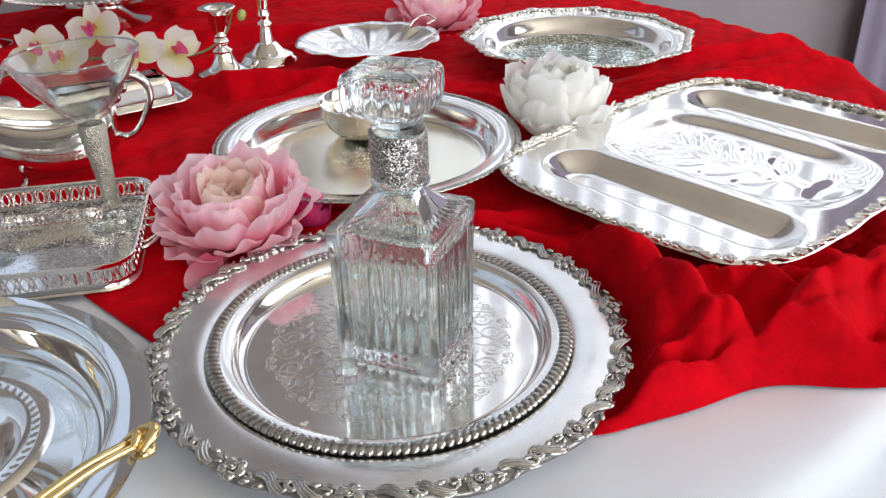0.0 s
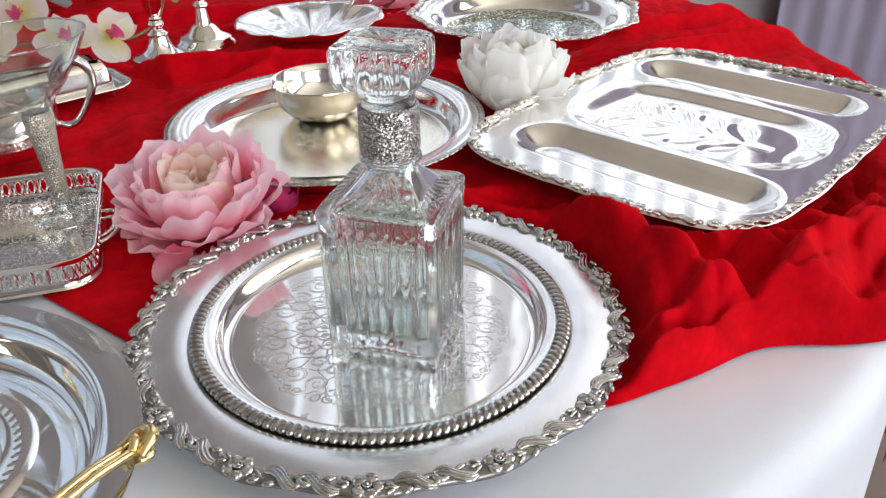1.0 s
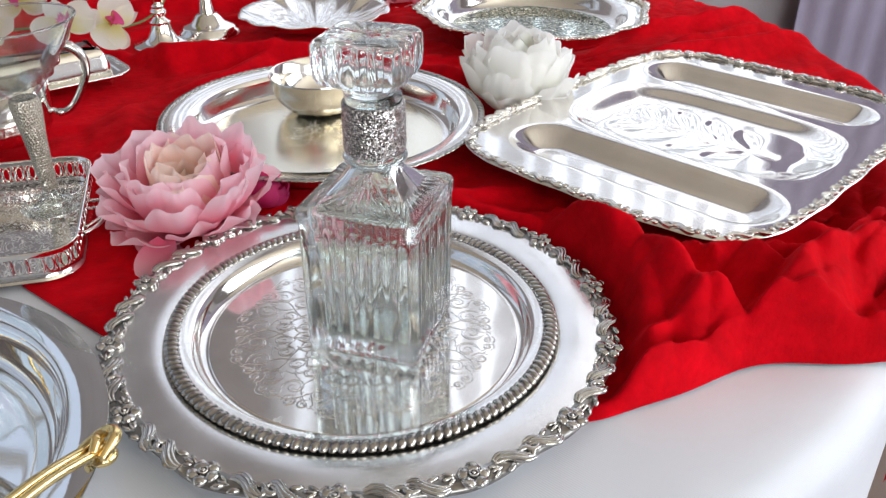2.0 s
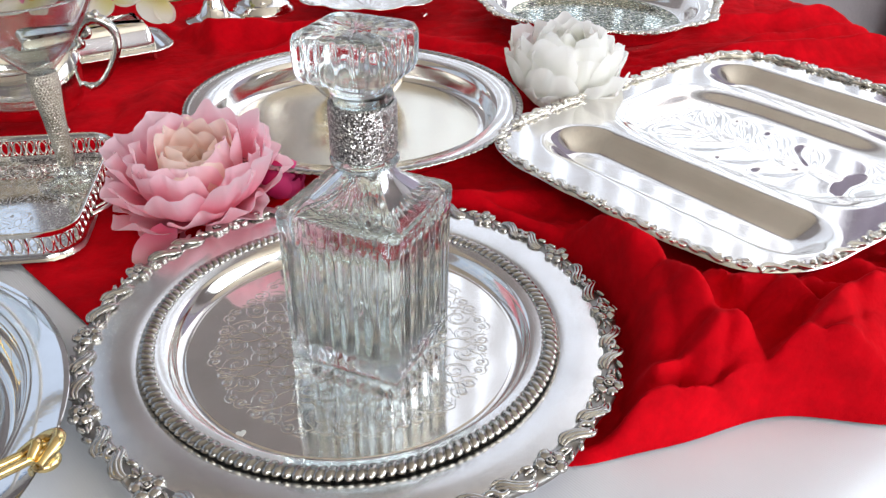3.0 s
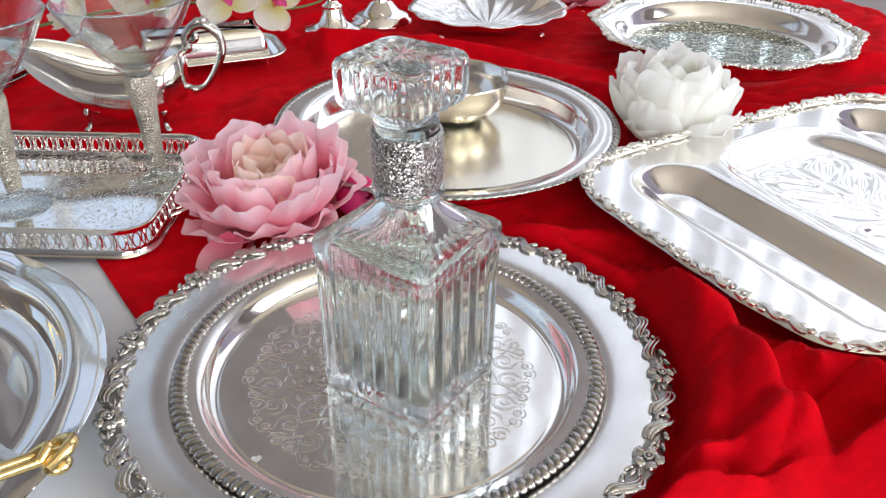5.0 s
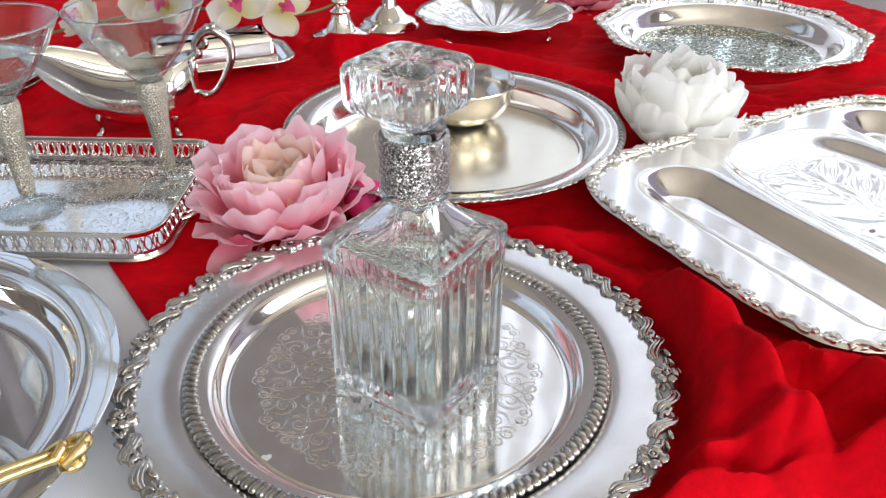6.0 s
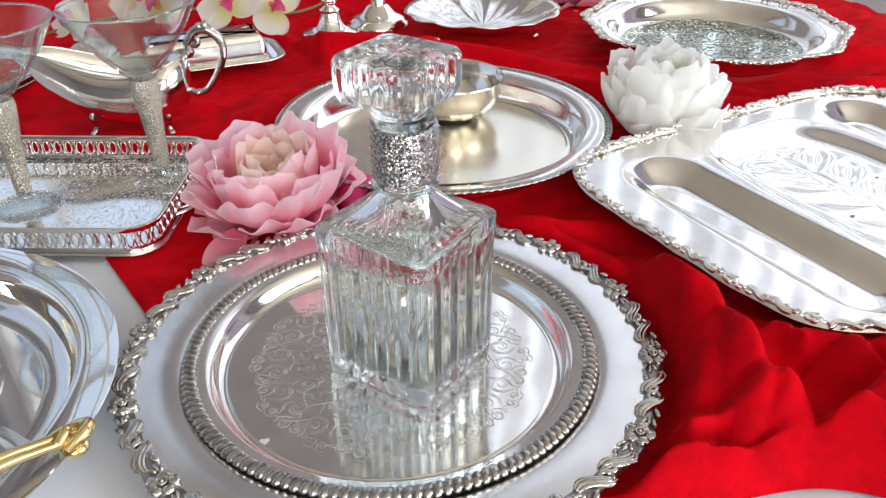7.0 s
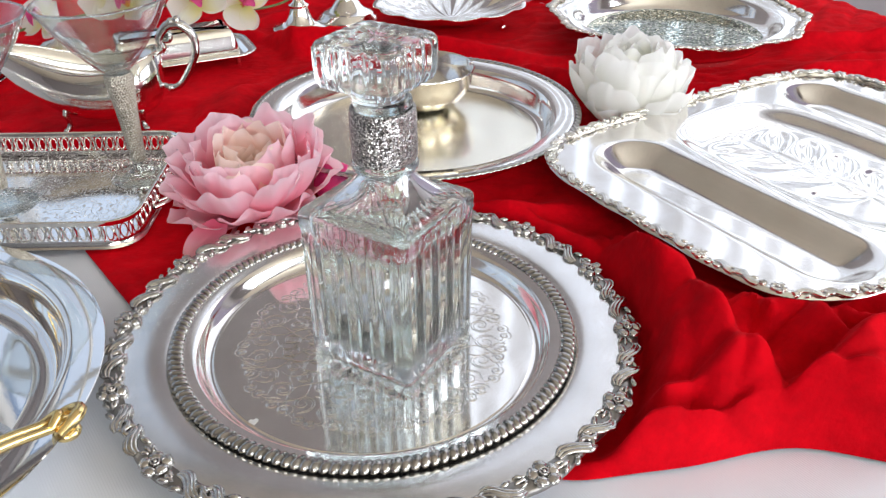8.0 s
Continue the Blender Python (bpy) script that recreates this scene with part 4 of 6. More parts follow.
def carving_tray():
    e = thing("carving_tray", "rectangular silver carving tray with two wells and a shell border", "tray", CARVE[0], CARVE[1], 0.046, 42)
    A, B, N = 0.2405, 0.1825, 5.0
    bm = bmesh.new()
    nu, nv = 190, 150
    grid = []
    # square grid mapped onto the rounded outline
    for i in range(nu + 1):
        row = []
        for j in range(nv + 1):
            s, t = 2 * i / nu - 1, 2 * j / nv - 1
            m = max(abs(s), abs(t))
            if m < 1e-6:
                u = v = 0.0
            else:
                k = (abs(s / m) ** N + abs(t / m) ** N) ** (-1 / N)
                k = 1 + (k - 1) * m ** 3
                u, v = A * s * k, B * t * k
            row.append(bm.verts.new((u, -v, carving_height(u, v))))
        grid.append(row)
    for a, b in zip(grid, grid[1:]):
        for j in range(nv):
            bm.faces.new((a[j], a[j + 1], b[j + 1], b[j]))
    bmesh.ops.recalc_face_normals(bm, faces=bm.faces)
    if sum(f.normal.z for f in bm.faces) < 0:
        bmesh.ops.reverse_faces(bm, faces=bm.faces)
    body = part("body", bm, CARVE_SILVER, e)
    sol = body.modifiers.new("thickness", 'SOLIDIFY')
    sol.thickness, sol.offset = 0.0016, -1
    # cast border: a small flower, then leaf scrolls, all the way round
    n = 22
    path = [superpt(2 * math.pi * k / 2000, A - 0.001, B - 0.001, N) for k in range(2001)]
    acc = [0.0]
    for p, q in zip(path, path[1:]):
        acc.append(acc[-1] + math.hypot(q[0] - p[0], q[1] - p[1]))
    step = acc[-1] / n
    far = 2.0
    ros = part("rosette", rosette_mesh(0.0135), AGED_LIGHT, e, "cast silver flower")
    scr = part("scroll", scroll_mesh(far, step / far, 0.0125), AGED_LIGHT, e, "cast silver leaf scroll")

    def on_edge(want):
        idx = next(i for i, w in enumerate(acc) if w >= want % acc[-1])
        (x, y), (x2, y2) = path[idx % 2000], path[(idx + 1) % 2000]
        return x, y, math.degrees(math.atan2(y2 - y, x2 - x)) - 90
    for k in range(n):
        x, y, a = on_edge(step * k)
        m = pose(x, y, 0.0030, 0, 0, a)
        x, y, a = on_edge(step * (k + 0.5))
        m2 = pose(x, y, 0.0022, 0, 0, a) @ Matrix.Translation((-far, 0, 0))
        if k == 0:
            ros.matrix_basis, scr.matrix_basis = m, m2
        else:
            same_part(ros, e, m)
            same_part(scr, e, m2)
    bm = bmesh.new()
    ring = [superpt(2 * math.pi * k / 240, A, B, N) for k in range(240)]
    rows = []
    for k in range(240):
        x, y = ring[k]
        a = math.atan2(y, x)
        rows.append([bm.verts.new((x + (0.0050 + 0.0008 * math.sin(k * 0.576)) * math.cos(q) * math.cos(a), y + (0.0050 + 0.0008 * math.sin(k * 0.576)) * math.cos(q) * math.sin(a), 0.0008 + 0.0024 * math.sin(q))) for q in [math.pi * 2 * i / 8 for i in range(8)]])
    for k in range(240):
        a, b = rows[k], rows[(k + 1) % 240]
        for q in range(8):
            bm.faces.new((a[q], b[q], b[(q + 1) % 8], a[(q + 1) % 8]))
    bmesh.ops.recalc_face_normals(bm, faces=bm.faces)
    part("border_bead", bm, AGED_LIGHT, e)
    ft = part("foot", tube([(0, 0, -0.0270, 0.009), (0, 0, -0.024, 0.0075), (0, 0, -0.012, 0.006), (0, 0, -0.001, 0.011)], 12, 3), SILVER, e)
    ft.matrix_basis = pose(0.104, 0.158, 0)
    for x, y in ((-0.104, 0.158), (0.104, -0.158), (-0.104, -0.158)):
        same_part(ft, e, pose(x, y, 0))


CARVE_SILVER = metal("carving_silver", (0.86, 0.84, 0.81), (0.80, 0.775, 0.73), 0.07, 0.15, 0.03, 0.0008)
AGED_LIGHT = metal("bright_cast_silver", (0.88, 0.86, 0.81), (0.66, 0.63, 0.57), 0.15, 0.28, 0.2, 0.0015)
carving_tray()


def heart_sticker():
    bm = bmesh.new()
    pts = []
    for k in range(40):
        t = 2 * math.pi * k / 40
        pts.append((16 * math.sin(t) ** 3 * 0.00021, (13 * math.cos(t) - 5 * math.cos(2 * t) - 2 * math.cos(3 * t) - math.cos(4 * t)) * 0.00021))
    bm = loft([[(x, y, 0.0) for x, y in pts], [(x, y, 0.0003) for x, y in pts]])
    ob = part("sticker", bm, WHITE_PAINT, None, smooth=False)
    ob.matrix_world = pose(-0.1065, 0.486, 0.0069, 0, 0, 25)
    tagged(ob, "tiny pale heart shaped sticker on the engraved tray", "sticker")


heart_sticker()
# ---- gallery tray with martini glasses ----


def rounded_rect_path(hx, hy, r, n):
    """n points evenly spaced along a rounded rectangle: x, y, outward angle."""
    segs = []
    for cx, cy, a0 in ((hx - r, hy - r, 0), (-hx + r, hy - r, 90), (-hx + r, -hy + r, 180), (hx - r, -hy + r, 270)):
        for k in range(13):
            a = radians(a0 + 90 * k / 12)
            segs.append((cx + r * math.cos(a), cy + r * math.sin(a), a))
    segs.append((segs[0][0], segs[0][1], segs[0][2] + 2 * math.pi))
    acc = [0.0]
    for p, q in zip(segs, segs[1:]):
        acc.append(acc[-1] + math.hypot(q[0] - p[0], q[1] - p[1]))
    out, j = [], 0
    for k in range(n):
        w = acc[-1] * k / n
        while acc[j + 1] < w:
            j += 1
        f = (w - acc[j]) / max(1e-9, acc[j + 1] - acc[j])
        p, q = segs[j], segs[j + 1]
        out.append((p[0] + f * (q[0] - p[0]), p[1] + f * (q[1] - p[1]), p[2] + f * (q[2] - p[2])))
    return out


def sweep_rect(hx, hy, r, section, n=160):
    """Sweep a closed section of (outward offset, z) round a rounded rectangle."""
    bm = bmesh.new()
    rows = []
    for x, y, a in rounded_rect_path(hx, hy, r, n):
        rows.append([bm.verts.new((x + o * math.cos(a), y + o * math.sin(a), z)) for o, z in section])
    m = len(section)
    for k in range(n):
        a, b = rows[k], rows[(k + 1) % n]
        for q in range(m):
            bm.faces.new((a[q], b[q], b[(q + 1) % m], a[(q + 1) % m]))
    bmesh.ops.recalc_face_normals(bm, faces=bm.faces)
    return bm


def gallery_tray():
    e = thing("gallery_tray", "rectangular silver tray with a pierced gallery rail, holding glasses", "tray", GAL[0], GAL[1], 0.0075, 11)
    hx, hy, r = 0.170, 0.100, 0.026
    pts = [(x, y, 0.0) for x, y, a in rounded_rect_path(hx - 0.001, hy - 0.001, r, 120)]
    bm = loft([pts, [(x, y, 0.0022) for x, y, z in pts]])
    part("floor_plate", bm, ENGRAVED_TRAY, e, "engraved silver floor")
    part("rail_foot", sweep_rect(hx, hy, r, [(0.004, -0.0015), (0.0055, 0.0), (0.0045, 0.0015), (0.0028, 0.003), (0.0026, 0.0075), (0.0006, 0.0075), (0.0, 0.002), (0.0, -0.0015)]), SILVER, e)
    part("rail_top", sweep_rect(hx + 0.003, hy + 0.003, r, [(-0.0012, 0.0235), (0.0002, 0.0232), (0.002, 0.0265), (0.0024, 0.0285), (0.0008, 0.0295), (-0.001, 0.0285)]), SILVER, e)
    # pierced band: an oval ring and a cross bar in turn
    n = 84
    bm = bmesh.new()
    k = 14
    tube([(0, 0.0034 * math.cos(2 * math.pi * i / k), 0.0155 + 0.0072 * math.sin(2 * math.pi * i / k), 0.0009) for i in range(k + 1)], 5, 1, 1.0, bm)
    for s in (1, -1):
        tube([(0, s * 0.0064, 0.0070, 0.0008), (0, s * 0.0045, 0.0155, 0.0011), (0, s * 0.0064, 0.0240, 0.0008)], 5, 2, 1.0, bm)
    for z in (0.0088, 0.0222):
        blob(bm, 0, 0.0052, z, 0.0007, 0.0017, 0.0009, 0, 6, 4)
        blob(bm, 0, -0.0052, z, 0.0007, 0.0017, 0.0009, 0, 6, 4)
    bmesh.ops.recalc_face_normals(bm, faces=bm.faces)
    ring = part("pierced_link", bm, SILVER, e)
    for i, (x, y, a) in enumerate(rounded_rect_path(hx + 0.0022, hy + 0.0022, r, n)):
        m = pose(x, y, 0, 0, 0, math.degrees(a))
        if i == 0:
            ring.matrix_basis = m
        else:
            same_part(ring, e, m)
    bm = bmesh.new()
    tube([(hx + 0.003, 0.035, 0.006, 0.0022), (hx + 0.016, 0.026, 0.009, 0.0026), (hx + 0.021, 0.0, 0.010, 0.003), (hx + 0.016, -0.026, 0.009, 0.0026), (hx + 0.003, -0.035, 0.006, 0.0022)], 8, 5, 1.0, bm)
    tube([(hx + 0.003, 0.020, 0.005, 0.0015), (hx + 0.014, 0.012, 0.008, 0.002), (hx + 0.014, -0.012, 0.008, 0.002), (hx + 0.003, -0.020, 0.005, 0.0015)], 8, 5, 1.0, bm)
    bmesh.ops.recalc_face_normals(bm, faces=bm.faces)
    h = part("handle", bm, SILVER, e)
    same_part(h, e, pose(0, 0, 0, 0, 0, 180))


def martini_glass(x, y, z, rz, rx=0, ry=0):
    e = thing("martini_glass", "clear martini glass with a diamante covered stem, on the gallery tray", "glass", x, y, z, rz, rx, ry, group="martini glasses on the tray")
    # bowl: outside up, inside down
    part("bowl", lathe([(0, 0.112), (0.010, 0.113), (0.0145, 0.117), (0.021, 0.1235), (0.036, 0.141), (0.052, 0.163), (0.0645, 0.186), (0.0650, 0.1872), (0.0642, 0.1875), (0.0630, 0.186), (0.0505, 0.164), (0.0345, 0.1425), (0.020, 0.1275), (0.010, 0.1225), (0, 0.121)], 96), GLASS_THIN, e)
    part("stem", lathe([(0, 0.018), (0.0072, 0.018), (0.0078, 0.022), (0.0085, 0.045), (0.0105, 0.075), (0.0132, 0.097), (0.0140, 0.108), (0.0125, 0.1135), (0, 0.1115)], 64), DIAMANTE, e, "stem covered in tiny diamante stones")
    part("foot", lathe([(0, 0.0), (0.0315, 0.0), (0.0325, 0.001), (0.0315, 0.0022), (0.022, 0.0042), (0.012, 0.0075), (0.0078, 0.013), (0.0075, 0.0178), (0, 0.0178)], 80), GLASS_THIN, e, "clear glass foot")
    ring = [(0.0643 * math.cos(2 * math.pi * k / 48), 0.0643 * math.sin(2 * math.pi * k / 48), 0.1868, 0.0011) for k in range(49)]
    part("rim", tube(ring, 8, 1), GLASS, e, "rounded clear rim")
    # rows of stones on the stem
    bm = bmesh.new()
    for i in range(34):
        zz = 0.0205 + 0.0915 * i / 33
        rr = np.interp(zz, [0.018, 0.045, 0.075, 0.097, 0.108, 0.1135], [0.0074, 0.0085, 0.0105, 0.0132, 0.0140, 0.0128])
        n = int(2 * math.pi * rr / 0.0027)
        for k in range(n):
            a = 2 * math.pi * (k + 0.5 * (i % 2)) / n
            c = Vector((rr * math.cos(a), rr * math.sin(a), zz))
            t1 = Vector((-math.sin(a), math.cos(a), 0)) * 0.00125
            t2 = Vector((0, 0, 0.00125))
            apex = bm.verts.new(c + Vector((math.cos(a), math.sin(a), 0)) * 0.0009)
            q = [bm.verts.new(c + t1 * math.cos(b) + t2 * math.sin(b)) for b in (0.3, 1.35, 2.4, 3.45, 4.5, 5.55)]
            for j in range(6):
                bm.faces.new((q[j], q[(j + 1) % 6], apex))
    st = part("diamante_sleeve", bm, STONE, e, "rows of small diamante stones", smooth=False)
    st["kind"] = "stuff"
    return e


STONE = metal("diamante_stones", (0.62, 0.58, 0.48), (0.32, 0.29, 0.23), 0.3, 0.5)
gallery_tray()
martini_glass(-0.361, 0.829, 0.0104, 0, 0, -2)
martini_glass(-0.470, 0.748, 0.0098, 40)

# ---- gravy boat ----


def gravy_boat():
    e = thing("gravy_boat", "silver gravy boat with a scrolled handle and three cast feet", "gravy boat", -0.464, 0.957, 0.0125, 12)
    secs = []
    # along x from the lip (-) to the back (+): half width, floor, rim
    spec = [(-0.128, 0.007, 0.084, 0.089), (-0.115, 0.012, 0.070, 0.092), (-0.098, 0.018, 0.050, 0.093), (-0.075, 0.026, 0.034, 0.087), (-0.050, 0.034, 0.018, 0.079), (-0.02, 0.040, 0.010, 0.073), (0.01, 0.042, 0.009, 0.073), (0.035, 0.040, 0.011, 0.078), (0.055, 0.032, 0.018, 0.085), (0.066, 0.015, 0.032, 0.089), (0.070, 0.005, 0.046, 0.090)]
    P = smooth_path(spec, 3)

    def ring(p, t, k=20):
        x, w, z0, z1 = p
        out = []
        for i in range(k + 1):
            a = math.pi * i / k
            y = -math.cos(a)
            flare = 1 - 0.04 * max(0.0, abs(y) - 0.9) / 0.1
            zz = z0 + (z1 - z0) * (1 - math.sin(a) ** 0.38)
            out.append((x, (w - t) * y * flare, zz + t * (math.sin(a))))
        return out
    bm = bmesh.new()
    g = [[bm.verts.new(q) for q in ring(p, 0)] for p in P]
    for a, b in zip(g, g[1:]):
        for k in range(20):
            bm.faces.new((a[k], a[k + 1], b[k + 1], b[k]))
    bm.faces.new(g[-1])
    bmesh.ops.recalc_face_normals(bm, faces=bm.faces)
    body = part("body", bm, PALE, e)
    so = body.modifiers.new("thickness", 'SOLIDIFY')
    so.thickness, so.offset = 0.0016, 0
    lipc = [(*q[0], 0.0013) for q in (ring(p, 0) for p in P)]
    lipd = [(*q[-1], 0.0013) for q in (ring(p, 0) for p in P)]
    bm = tube(lipc[::2] + lipd[::-1][::2], 6, 2)
    part("rim", bm, AGED_LIGHT, e)
    bm = bmesh.new()
    tube([(0.066, 0, 0.086, 0.0034), (0.076, 0, 0.090, 0.0047), (0.074, 0, 0.101, 0.0054), (0.084, 0, 0.115, 0.0057), (0.098, 0, 0.118, 0.0061), (0.112, 0, 0.106, 0.0054), (0.113, 0, 0.086, 0.0047), (0.103, 0, 0.064, 0.0041), (0.090, 0, 0.047, 0.0038), (0.078, 0, 0.042, 0.0041), (0.068, 0, 0.047, 0.0027)], 8, 4, 1.0, bm)
    tube([(0.074, 0, 0.101, 0.0041), (0.084, 0, 0.100, 0.0041), (0.086, 0, 0.107, 0.0034), (0.080, 0, 0.109, 0.0020)], 8, 4, 1.0, bm)
    for x, z, s in ((0.090, 0.121, 0.0045), (0.097, 0.123, 0.0045), (0.104, 0.118, 0.0035), (0.078, 0.042, 0.0042)):
        blob(bm, x, 0.002, z, s, s * 0.8, s)
        blob(bm, x, -0.002, z, s, s * 0.8, s)
    bmesh.ops.recalc_face_normals(bm, faces=bm.faces)
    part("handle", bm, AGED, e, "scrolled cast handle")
    bm = bmesh.new()
    tube([(-0.012, 0, 0.034, 0.003), (-0.003, 0, 0.031, 0.0042), (0.003, 0, 0.023, 0.0035), (0.000, 0, 0.013, 0.003), (0.002, 0, 0.005, 0.0035), (0.007, 0, 0.003, 0.003)], 8, 3, 1.0, bm)
    blob(bm, -0.010, 0, 0.033, 0.005, 0.005, 0.004)
    blob(bm, 0.006, 0, 0.003, 0.004, 0.004, 0.003)
    bmesh.ops.recalc_face_normals(bm, faces=bm.faces)
    f = part("foot", bm, AGED, e, "cast scroll foot")
    f.matrix_basis = pose(-0.040, -0.028, 0, 0, 0, 230)
    same_part(f, e, pose(0.045, -0.025, 0, 0, 0, 310))
    same_part(f, e, pose(0.0, 0.038, 0, 0, 0, 90))


gravy_boat()

# ---- butter dish ----


def butter_dish():
    e = thing("butter_dish", "covered silver butter dish with a rope edge on small feet", "butter dish", -0.470, 1.152, 0.0180, 35)
    hx, hy, r = 0.105, 0.055, 0.03
    pts = [(x, y, 0.010) for x, y, a in rounded_rect_path(hx - 0.018, hy - 0.018, r * 0.6, 96)]
    rings = [pts]
    for o, z in ((-0.014, 0.0105), (-0.009, 0.014), (0.0, 0.018)):
        rings.append([(x + o * math.cos(a), y + o * math.sin(a), z) for x, y, a in rounded_rect_path(hx, hy, r, 96)])
    body = part("dish", loft(rings, True, False), SILVER, e)
    so = body.modifiers.new("thickness", 'SOLIDIFY')
    so.thickness = 0.0014
    bm = bmesh.new()
    n = 600
    rows = []
    for k, (x, y, a) in enumerate(rounded_rect_path(hx, hy, r, n)):
        row = []
        for q in range(8):
            p = 2 * math.pi * q / 8
            rr = 0.0032 * (0.78 + 0.22 * abs(math.sin(math.pi * k / 8 + math.cos(p))))
            row.append(bm.verts.new((x + rr * math.cos(p) * math.cos(a), y + rr * math.cos(p) * math.sin(a), 0.0185 + rr * 0.8 * math.sin(p))))
        rows.append(row)
    for k in range(n):
        a, b = rows[k], rows[(k + 1) % n]
        for q in range(8):
            bm.faces.new((a[q], b[q], b[(q + 1) % 8], a[(q + 1) % 8]))
    bmesh.ops.recalc_face_normals(bm, faces=bm.faces)
    part("rope_edge", bm, AGED_LIGHT, e)
    rings = []
    for o, z in ((-0.020, 0.0120), (-0.020, 0.018), (-0.0240, 0.036), (-0.0275, 0.045), (-0.0310, 0.0490), (-0.038, 0.051)):
        rings.append([(x + o * math.cos(a), y + o * math.sin(a), z) for x, y, a in rounded_rect_path(hx, hy, r, 96)])
    part("lid", loft(rings, False, True), SILVER, e, "plain polished lid")
    f = part("foot", tube([(0, 0, 0.0, 0.003), (0, 0, 0.004, 0.0035), (0, 0, 0.0115, 0.003)], 10, 2), SILVER, e)
    f.matrix_basis = pose(0.08, 0.03, 0)
    for x, y in ((-0.08, 0.03), (0.08, -0.03), (-0.08, -0.03)):
        same_part(f, e, pose(x, y, 0))


butter_dish()

# ---- candlesticks ----


def candlestick(x, y, prof, rx, label):
    e = thing("candlestick", label, "candlestick", x, y, 0.0185, group="candlesticks")
    base = [p for p in prof if p[1] <= 0.033]
    stem = [p for p in prof if p[1] >= 0.033]
    part("base", lathe([(0, 0)] + base, 72), SILVER, e)
    part("stem", lathe(stem + [(0, stem[-1][1])], 64), SILVER, e)
    return e


c = candlestick(-0.354, 1.352, [(0.044, 0.0), (0.0445, 0.002), (0.042, 0.0035), (0.032, 0.006), (0.022, 0.012), (0.0165, 0.024), (0.0145, 0.033), (0.0155, 0.035), (0.0158, 0.0365), (0.011, 0.040), (0.0075, 0.044), (0.012, 0.049), (0.0125, 0.053), (0.008, 0.057), (0.0095, 0.060), (0.007, 0.062), (0.0115, 0.068), (0.0150, 0.080), (0.0165, 0.094), (0.0205, 0.099), (0.0285, 0.103), (0.0295, 0.105), (0.028, 0.1065), (0.020, 0.1055), (0.0155, 0.103), (0.0125, 0.100), (0.0120, 0.085)], 0,
                "short polished silver candlestick with a wide drip cup")
candlestick(-0.293, 1.412, [(0.050, 0.0), (0.0505, 0.003), (0.048, 0.005), (0.0475, 0.007), (0.043, 0.009), (0.0425, 0.012), (0.038, 0.0135), (0.026, 0.020), (0.018, 0.030), (0.0135, 0.033), (0.0105, 0.048), (0.0085, 0.058), (0.0125, 0.061), (0.0125, 0.064), (0.0095, 0.067), (0.0085, 0.072), (0.0105, 0.076), (0.0108, 0.079), (0.0082, 0.083), (0.0085, 0.090), (0.0105, 0.110), (0.0115, 0.140), (0.0100, 0.160), (0.0130, 0.165), (0.0115, 0.170), (0.0150, 0.185), (0.0240, 0.190), (0.0230, 0.1925), (0.0110, 0.189), (0.0105, 0.175)], 0,
            "tall polished silver candlestick with a stepped oval foot")

# ---- shell dish ----


def shell_dish():
    e = thing("leaf_dish", "silver leaf shaped dish with a scalloped edge and ball feet", "dish", -0.120, 1.400, 0.0185, 18)
    bm = bmesh.new()
    n, rr = 144, 18
    rows = []
    for i in range(rr + 1):
        t = i / rr
        row = []
        for k in range(n):
            a = 2 * math.pi * k / n
            sc = 1 + 0.035 * abs(math.cos(6 * a)) * t ** 2
            notch = 1 - 0.22 * math.exp(-((math.atan2(math.sin(a - 0.5), math.cos(a - 0.5))) / 0.10) ** 2) * t ** 2
            rx, ry = 0.118 * t * sc * notch, 0.105 * t * sc * notch
            z = 0.010 + 0.030 * t ** 2.4 - 0.0022 * abs(math.cos(6 * a)) * t ** 2 + 0.002 * math.cos(a * 24) * (t > 0.15) * t * (1 - t)
            row.append(bm.verts.new((rx * math.cos(a), ry * math.sin(a), z)))
        rows.append(row)
    for a, b in zip(rows[1:], rows[2:]):
        for k in range(n):
            bm.faces.new((a[k], a[(k + 1) % n], b[(k + 1) % n], b[k]))
    bm.faces.new(rows[1])
    for v in rows[0]:
        bm.verts.remove(v)
    bmesh.ops.recalc_face_normals(bm, faces=bm.faces)
    if sum(f.normal.z for f in bm.faces) < 0:
        bmesh.ops.reverse_faces(bm, faces=bm.faces)
    body = part("body", bm, SILVER, e)
    so = body.modifiers.new("thickness", 'SOLIDIFY')
    so.thickness, so.offset = 0.0015, -1
    part("handle", tube([(0.080, 0.045, 0.030, 0.0022), (0.098, 0.058, 0.045, 0.0022), (0.122, 0.060, 0.052, 0.002), (0.132, 0.046, 0.046, 0.002), (0.116, 0.038, 0.042, 0.0018)], 8, 5), SILVER, e, "curled wire handle")
    bm = bmesh.new()
    blob(bm, 0, 0, 0.005, 0.0055, 0.0055, 0.005, 0, 12, 8)
    tube([(0, 0, 0.008, 0.002), (0, 0, 0.012, 0.002), (0, 0, 0.0165, 0.003)], 8, 2, 1, bm)
    f = part("ball_foot", bm, SILVER, e)
    f.matrix_basis = pose(0.075, -0.045, 0)
    for x, y in ((-0.075, -0.045), (0.0, 0.075)):
        same_part(f, e, pose(x, y, 0))


shell_dish()

# ---- round mirror tray ----


